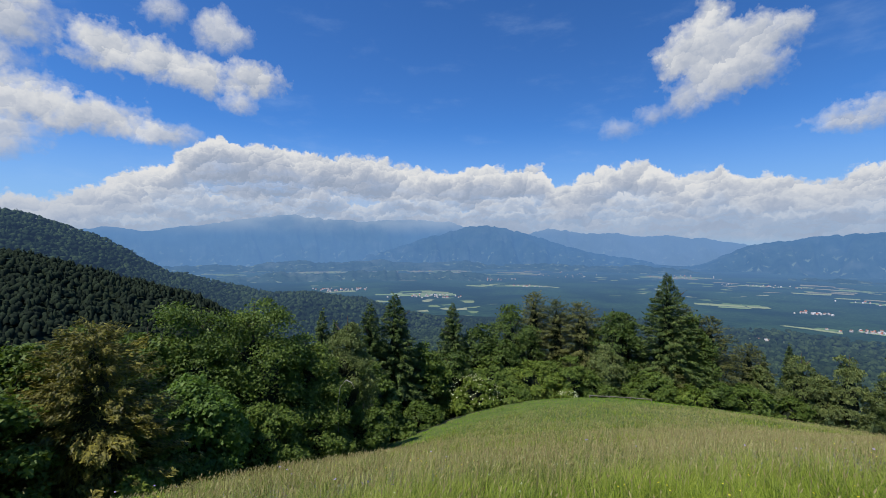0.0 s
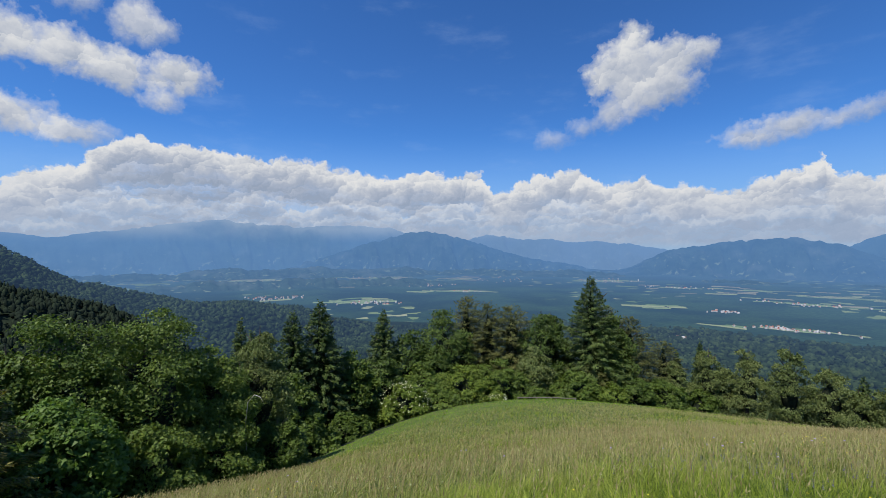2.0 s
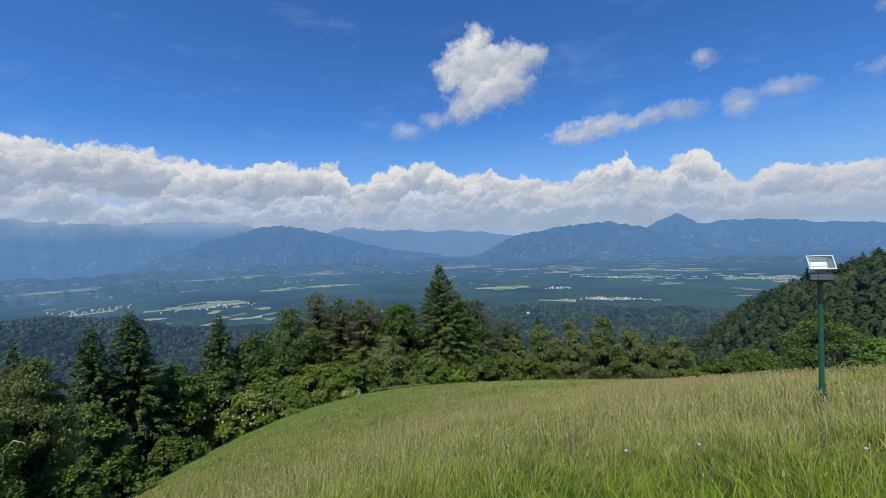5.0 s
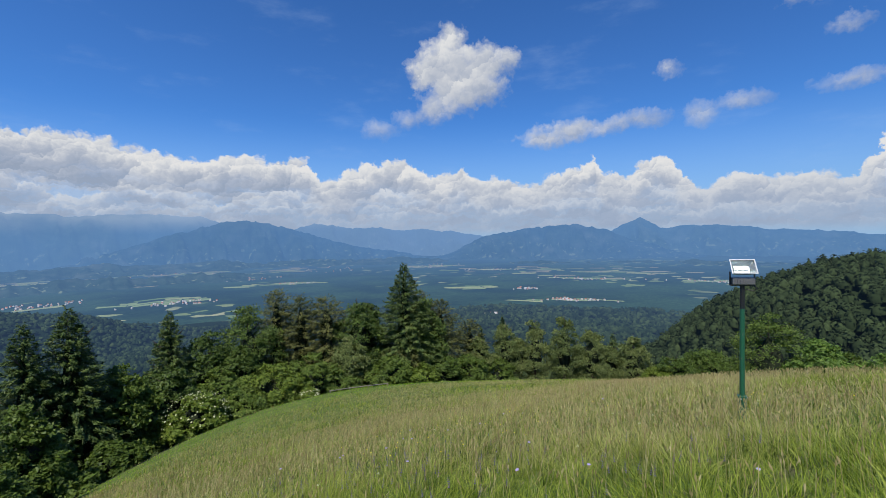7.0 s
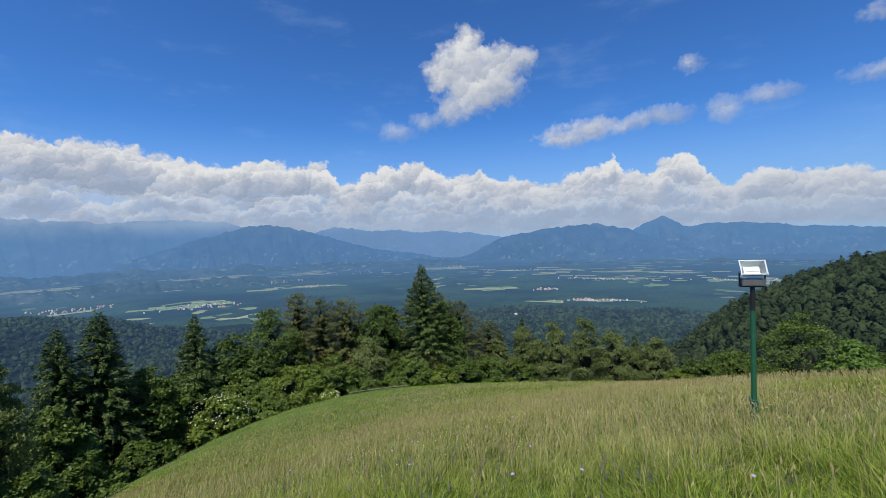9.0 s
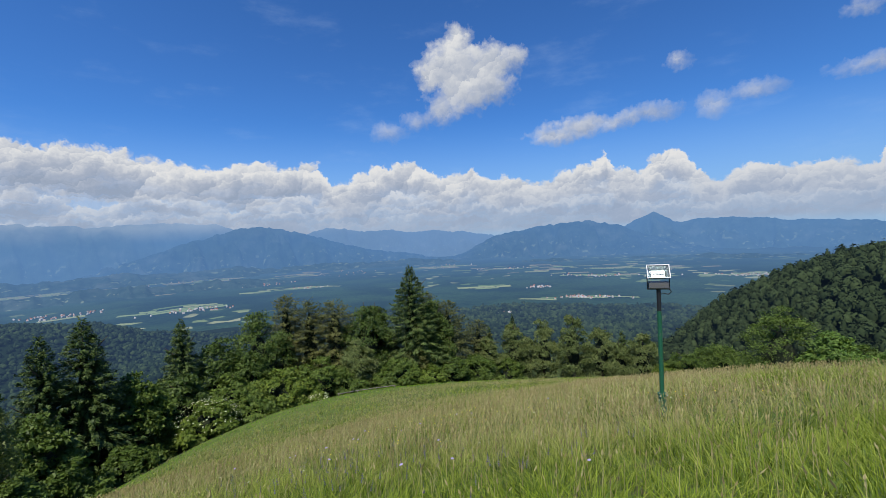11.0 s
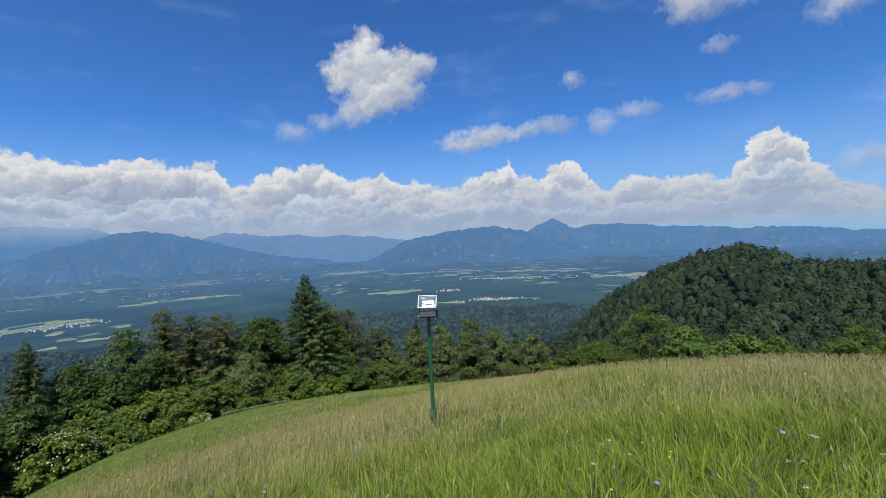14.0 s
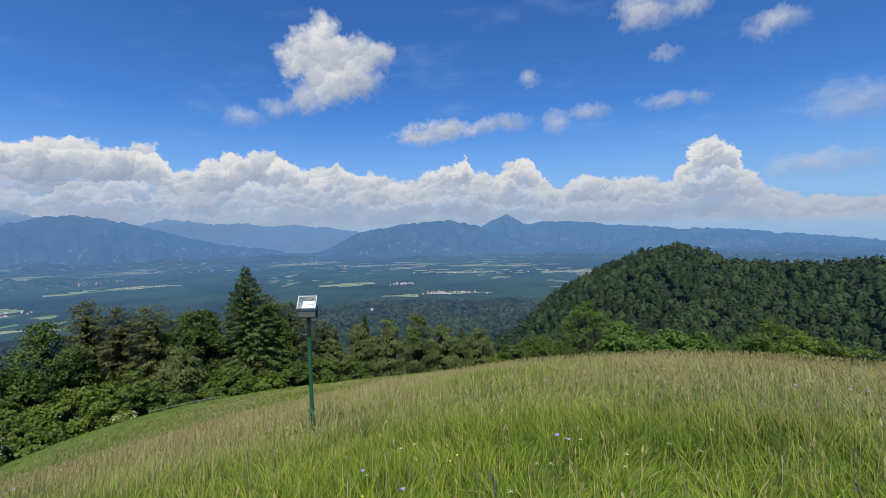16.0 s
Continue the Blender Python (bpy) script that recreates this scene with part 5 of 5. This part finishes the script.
def blades(name, p, tall, wide, bend, label, flat=False):
    n = len(p)
    z = ground_z(p[:, 0], p[:, 1])
    dry = dryness(p)
    short = np.clip((meadow_edge(p[:, 0], p[:, 1]) - 7) / 9, 0.42, 1)
    drift = 0.15 + 1.0 * fbm(p[:, 0] / 1.5, p[:, 1] / 1.5, 3, 51) + 0.7 * fbm(p[:, 0] / 0.3, p[:, 1] / 0.3, 2, 52)
    h = tall * rng_g.uniform(0.55, 1.2, n) * drift * short
    a = rng_g.uniform(0, 2 * np.pi, n)
    side = np.stack([np.cos(a), np.sin(a), 0 * a], -1) * (wide * rng_g.uniform(0.6, 1.3, n))[:, None]
    lean_a = 0.7 + 9.0 * (fbm(p[:, 0] / 0.45, p[:, 1] / 0.45, 2, 53) - 0.5) + rng_g.normal(0, 0.9, n)
    sway = rng_g.uniform(0.15, 1.2, n) + 0.9 * (rng_g.random(n) < 0.22)
    lean = np.stack([np.cos(lean_a), np.sin(lean_a), 0 * a], -1) * (h * bend * sway)[:, None]
    h = h / np.sqrt(1 + (0.6 * bend * sway) ** 2)
    up = np.array([0, 0, 1.0])
    b = np.stack([p[:, 0], p[:, 1], z - 0.03], -1)
    mid = b + lean * 0.32 + up * (h * 0.58)[:, None]
    top = b + lean + up * h[:, None]
    co = np.stack([b - side * 0.5, b + side * 0.5, mid + side * 0.38, mid - side * 0.38, top], 1).reshape(-1, 3)
    k = np.arange(n)[:, None] * 5
    me = np_mesh(name, co, k + np.array([[0, 1, 2, 3]]), k + np.array([[3, 2, 4]]))
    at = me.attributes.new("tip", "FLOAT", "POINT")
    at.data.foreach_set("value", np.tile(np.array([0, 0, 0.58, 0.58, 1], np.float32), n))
    at = me.attributes.new("dry", "FLOAT", "POINT")
    at.data.foreach_set("value", np.repeat(np.clip(dry * 0.85 * rng_g.uniform(0.5, 1.3, n), 0, 1), 5).astype(np.float32))
    at = me.attributes.new("lush", "FLOAT", "POINT")
    at.data.foreach_set("value", np.repeat(np.clip((15 - meadow_edge(p[:, 0], p[:, 1])) / 8, 0, 1), 5).astype(np.float32))
    return tagged(attach(name, me, M_GRASS), label, "grass", kind="stuff")


def seed_heads(name, p, tall, head, thick, label):
    """Thin stalks that end in a loose brownish panicle."""
    p = p[rng_g.random(len(p)) < 0.16 + 0.84 * dryness(p)]
    n = len(p)
    z = ground_z(p[:, 0], p[:, 1])
    short = np.clip((meadow_edge(p[:, 0], p[:, 1]) - 7) / 9, 0.45, 1)
    h = tall * rng_g.uniform(0.75, 1.2, n) * short
    la = 0.7 + rng_g.normal(0, 0.9, n)
    lean = np.stack([np.cos(la), np.sin(la), 0 * la], -1) * (h * rng_g.uniform(0.05, 0.45, n))[:, None]
    up = np.array([0, 0, 1.0])
    b = np.stack([p[:, 0], p[:, 1], z], -1)
    t0 = b + lean * 0.7 + up * (h * 0.85)[:, None]
    axis = unit(lean * 1.1 + up * (h * 0.5)[:, None])
    ln = head * rng_g.uniform(0.6, 1.3, n)[:, None]
    t1 = t0 + axis * ln
    a = rng_g.uniform(0, np.pi, n)
    s1 = np.stack([np.cos(a), np.sin(a), 0 * a], -1)
    s2 = np.stack([-np.sin(a), np.cos(a), 0 * a], -1)
    w = (thick * rng_g.uniform(0.6, 1.4, n))[:, None]
    mid = t0 + axis * ln * 0.4
    st = thick * 0.22
    co = np.stack([b - s1 * st, b + s1 * st, t0 + s1 * st, t0 - s1 * st, mid + s1 * w, mid - s1 * w, mid + s2 * w, mid - s2 * w, t1], 1).reshape(-1, 3)
    k = np.arange(n)[:, None] * 9
    quads = np.concatenate([k + np.array([[0, 1, 2, 3]]), k + np.array([[3, 4, 8, 5]]), k + np.array([[2, 6, 8, 7]])])
    return tagged(attach(name, np_mesh(name, co, quads), M_SEED), label, "grass", kind="stuff")


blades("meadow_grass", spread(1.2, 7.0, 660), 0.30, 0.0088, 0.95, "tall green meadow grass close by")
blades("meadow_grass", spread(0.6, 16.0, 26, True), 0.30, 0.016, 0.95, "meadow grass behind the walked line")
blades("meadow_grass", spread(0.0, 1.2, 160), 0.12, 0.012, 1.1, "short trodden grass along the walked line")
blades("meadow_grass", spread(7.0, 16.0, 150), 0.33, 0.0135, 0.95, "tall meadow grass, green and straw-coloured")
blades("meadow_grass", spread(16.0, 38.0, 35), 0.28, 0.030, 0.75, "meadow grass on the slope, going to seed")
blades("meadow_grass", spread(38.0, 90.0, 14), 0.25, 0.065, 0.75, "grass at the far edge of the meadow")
seed_heads("seed_heads", spread(1.0, 8.0, 100), 0.46, 0.07, 0.0075, "brownish grass panicles above the green")
seed_heads("seed_heads", spread(8.0, 20.0, 40), 0.41, 0.07, 0.010, "brownish grass panicles in drifts")
seed_heads("seed_heads", spread(20.0, 60.0, 9), 0.35, 0.09, 0.019, "brownish panicles far down the slope")


# ---- wild flowers ----
def petals(name, p, tall, size, mat, label, spike=False, flat=False):
    """Stalks with a flower head each: a ring of petals, a spike of florets or a flat umbel."""
    z = ground_z(p[:, 0], p[:, 1])
    co, tris, stalk = [], [], []
    for (x, y), g in zip(p, z):
        h = tall * rng_g.uniform(0.8, 1.2)
        tilt = Vector((rng_g.normal(0, 0.12), rng_g.normal(0, 0.12), 1)).normalized()
        top = Vector((x, y, g)) + tilt * h
        b = len(co)
        co += [Vector((x - 0.004, y, g)), Vector((x + 0.004, y, g)), top]
        tris.append((b, b + 1, b + 2))
        stalk.append(1)
        rings = 7 if spike else 9 if flat else 1
        for k in range(rings):
            if spike:
                c, r = top - tilt * (0.022 * (rings - 1 - k)), size * (1.0 - 0.11 * k)
            elif flat:
                t = 2.5 * k
                c, r = top + Vector((math.cos(t), math.sin(t), 0)) * (size * (0.45 + 0.5 * (k % 2)) if k else 0) + Vector((0, 0, 0.25 * size * math.sin(5 * k))), size * 0.30
            else:
                c, r = top, size
            b, m = len(co), 6
            co.append(c + tilt * (r * 0.4))
            for s in range(m):
                t = 2 * math.pi * s / m + k
                co.append(c + Vector((math.cos(t), math.sin(t), rng_g.uniform(-0.3, 0.3))) * (r * rng_g.uniform(0.75, 1.1)))
            tris += [(b, b + 1 + s, b + 1 + (s + 1) % m) for s in range(m)]
            stalk += [0] * m
    me = np_mesh(name, [tuple(c) for c in co], tris=tris)
    ob = attach(name, me, [mat, M_GRASS])
    me.polygons.foreach_set("material_index", np.array(stalk, np.int32))
    return tagged(ob, label, "flowers", kind="stuff")


def petal_paint(name, a, b_):
    return material(name, lambda n, geo: n.mix(geo.outputs["Random Per Island"], a, b_), 0.6, 0.3)


def drift(d0, d1, density, seed, threshold):
    p = spread(d0, d1, density)
    return p[fbm(p[:, 0] / 2.6 + seed, p[:, 1] / 2.6, 3, seed) > threshold]


petals("sage_flowers", drift(1.5, 8.0, 7.5, 61, 0.58), 0.31, 0.012, petal_paint("violet_petals", (0.07, 0.05, 0.15), (0.17, 0.13, 0.32)), "violet flower spikes among the grass", spike=True)
petals("scabious_flowers", drift(1.5, 10.0, 0.7, 62, 0.50), 0.44, 0.022, petal_paint("lilac_petals", (0.34, 0.27, 0.58), (0.46, 0.38, 0.66)), "lilac flower heads among the grass")
petals("yellow_flowers", drift(1.5, 11.0, 3.2, 63, 0.57), 0.36, 0.013, petal_paint("yellow_petals", (0.72, 0.56, 0.02), (0.80, 0.70, 0.06)), "small yellow flowers among the grass")
petals("white_umbels", drift(1.5, 9.0, 1.6, 64, 0.56), 0.36, 0.016, petal_paint("white_petals", (0.50, 0.54, 0.32), (0.70, 0.71, 0.52)), "flat white umbels among the grass", flat=True)
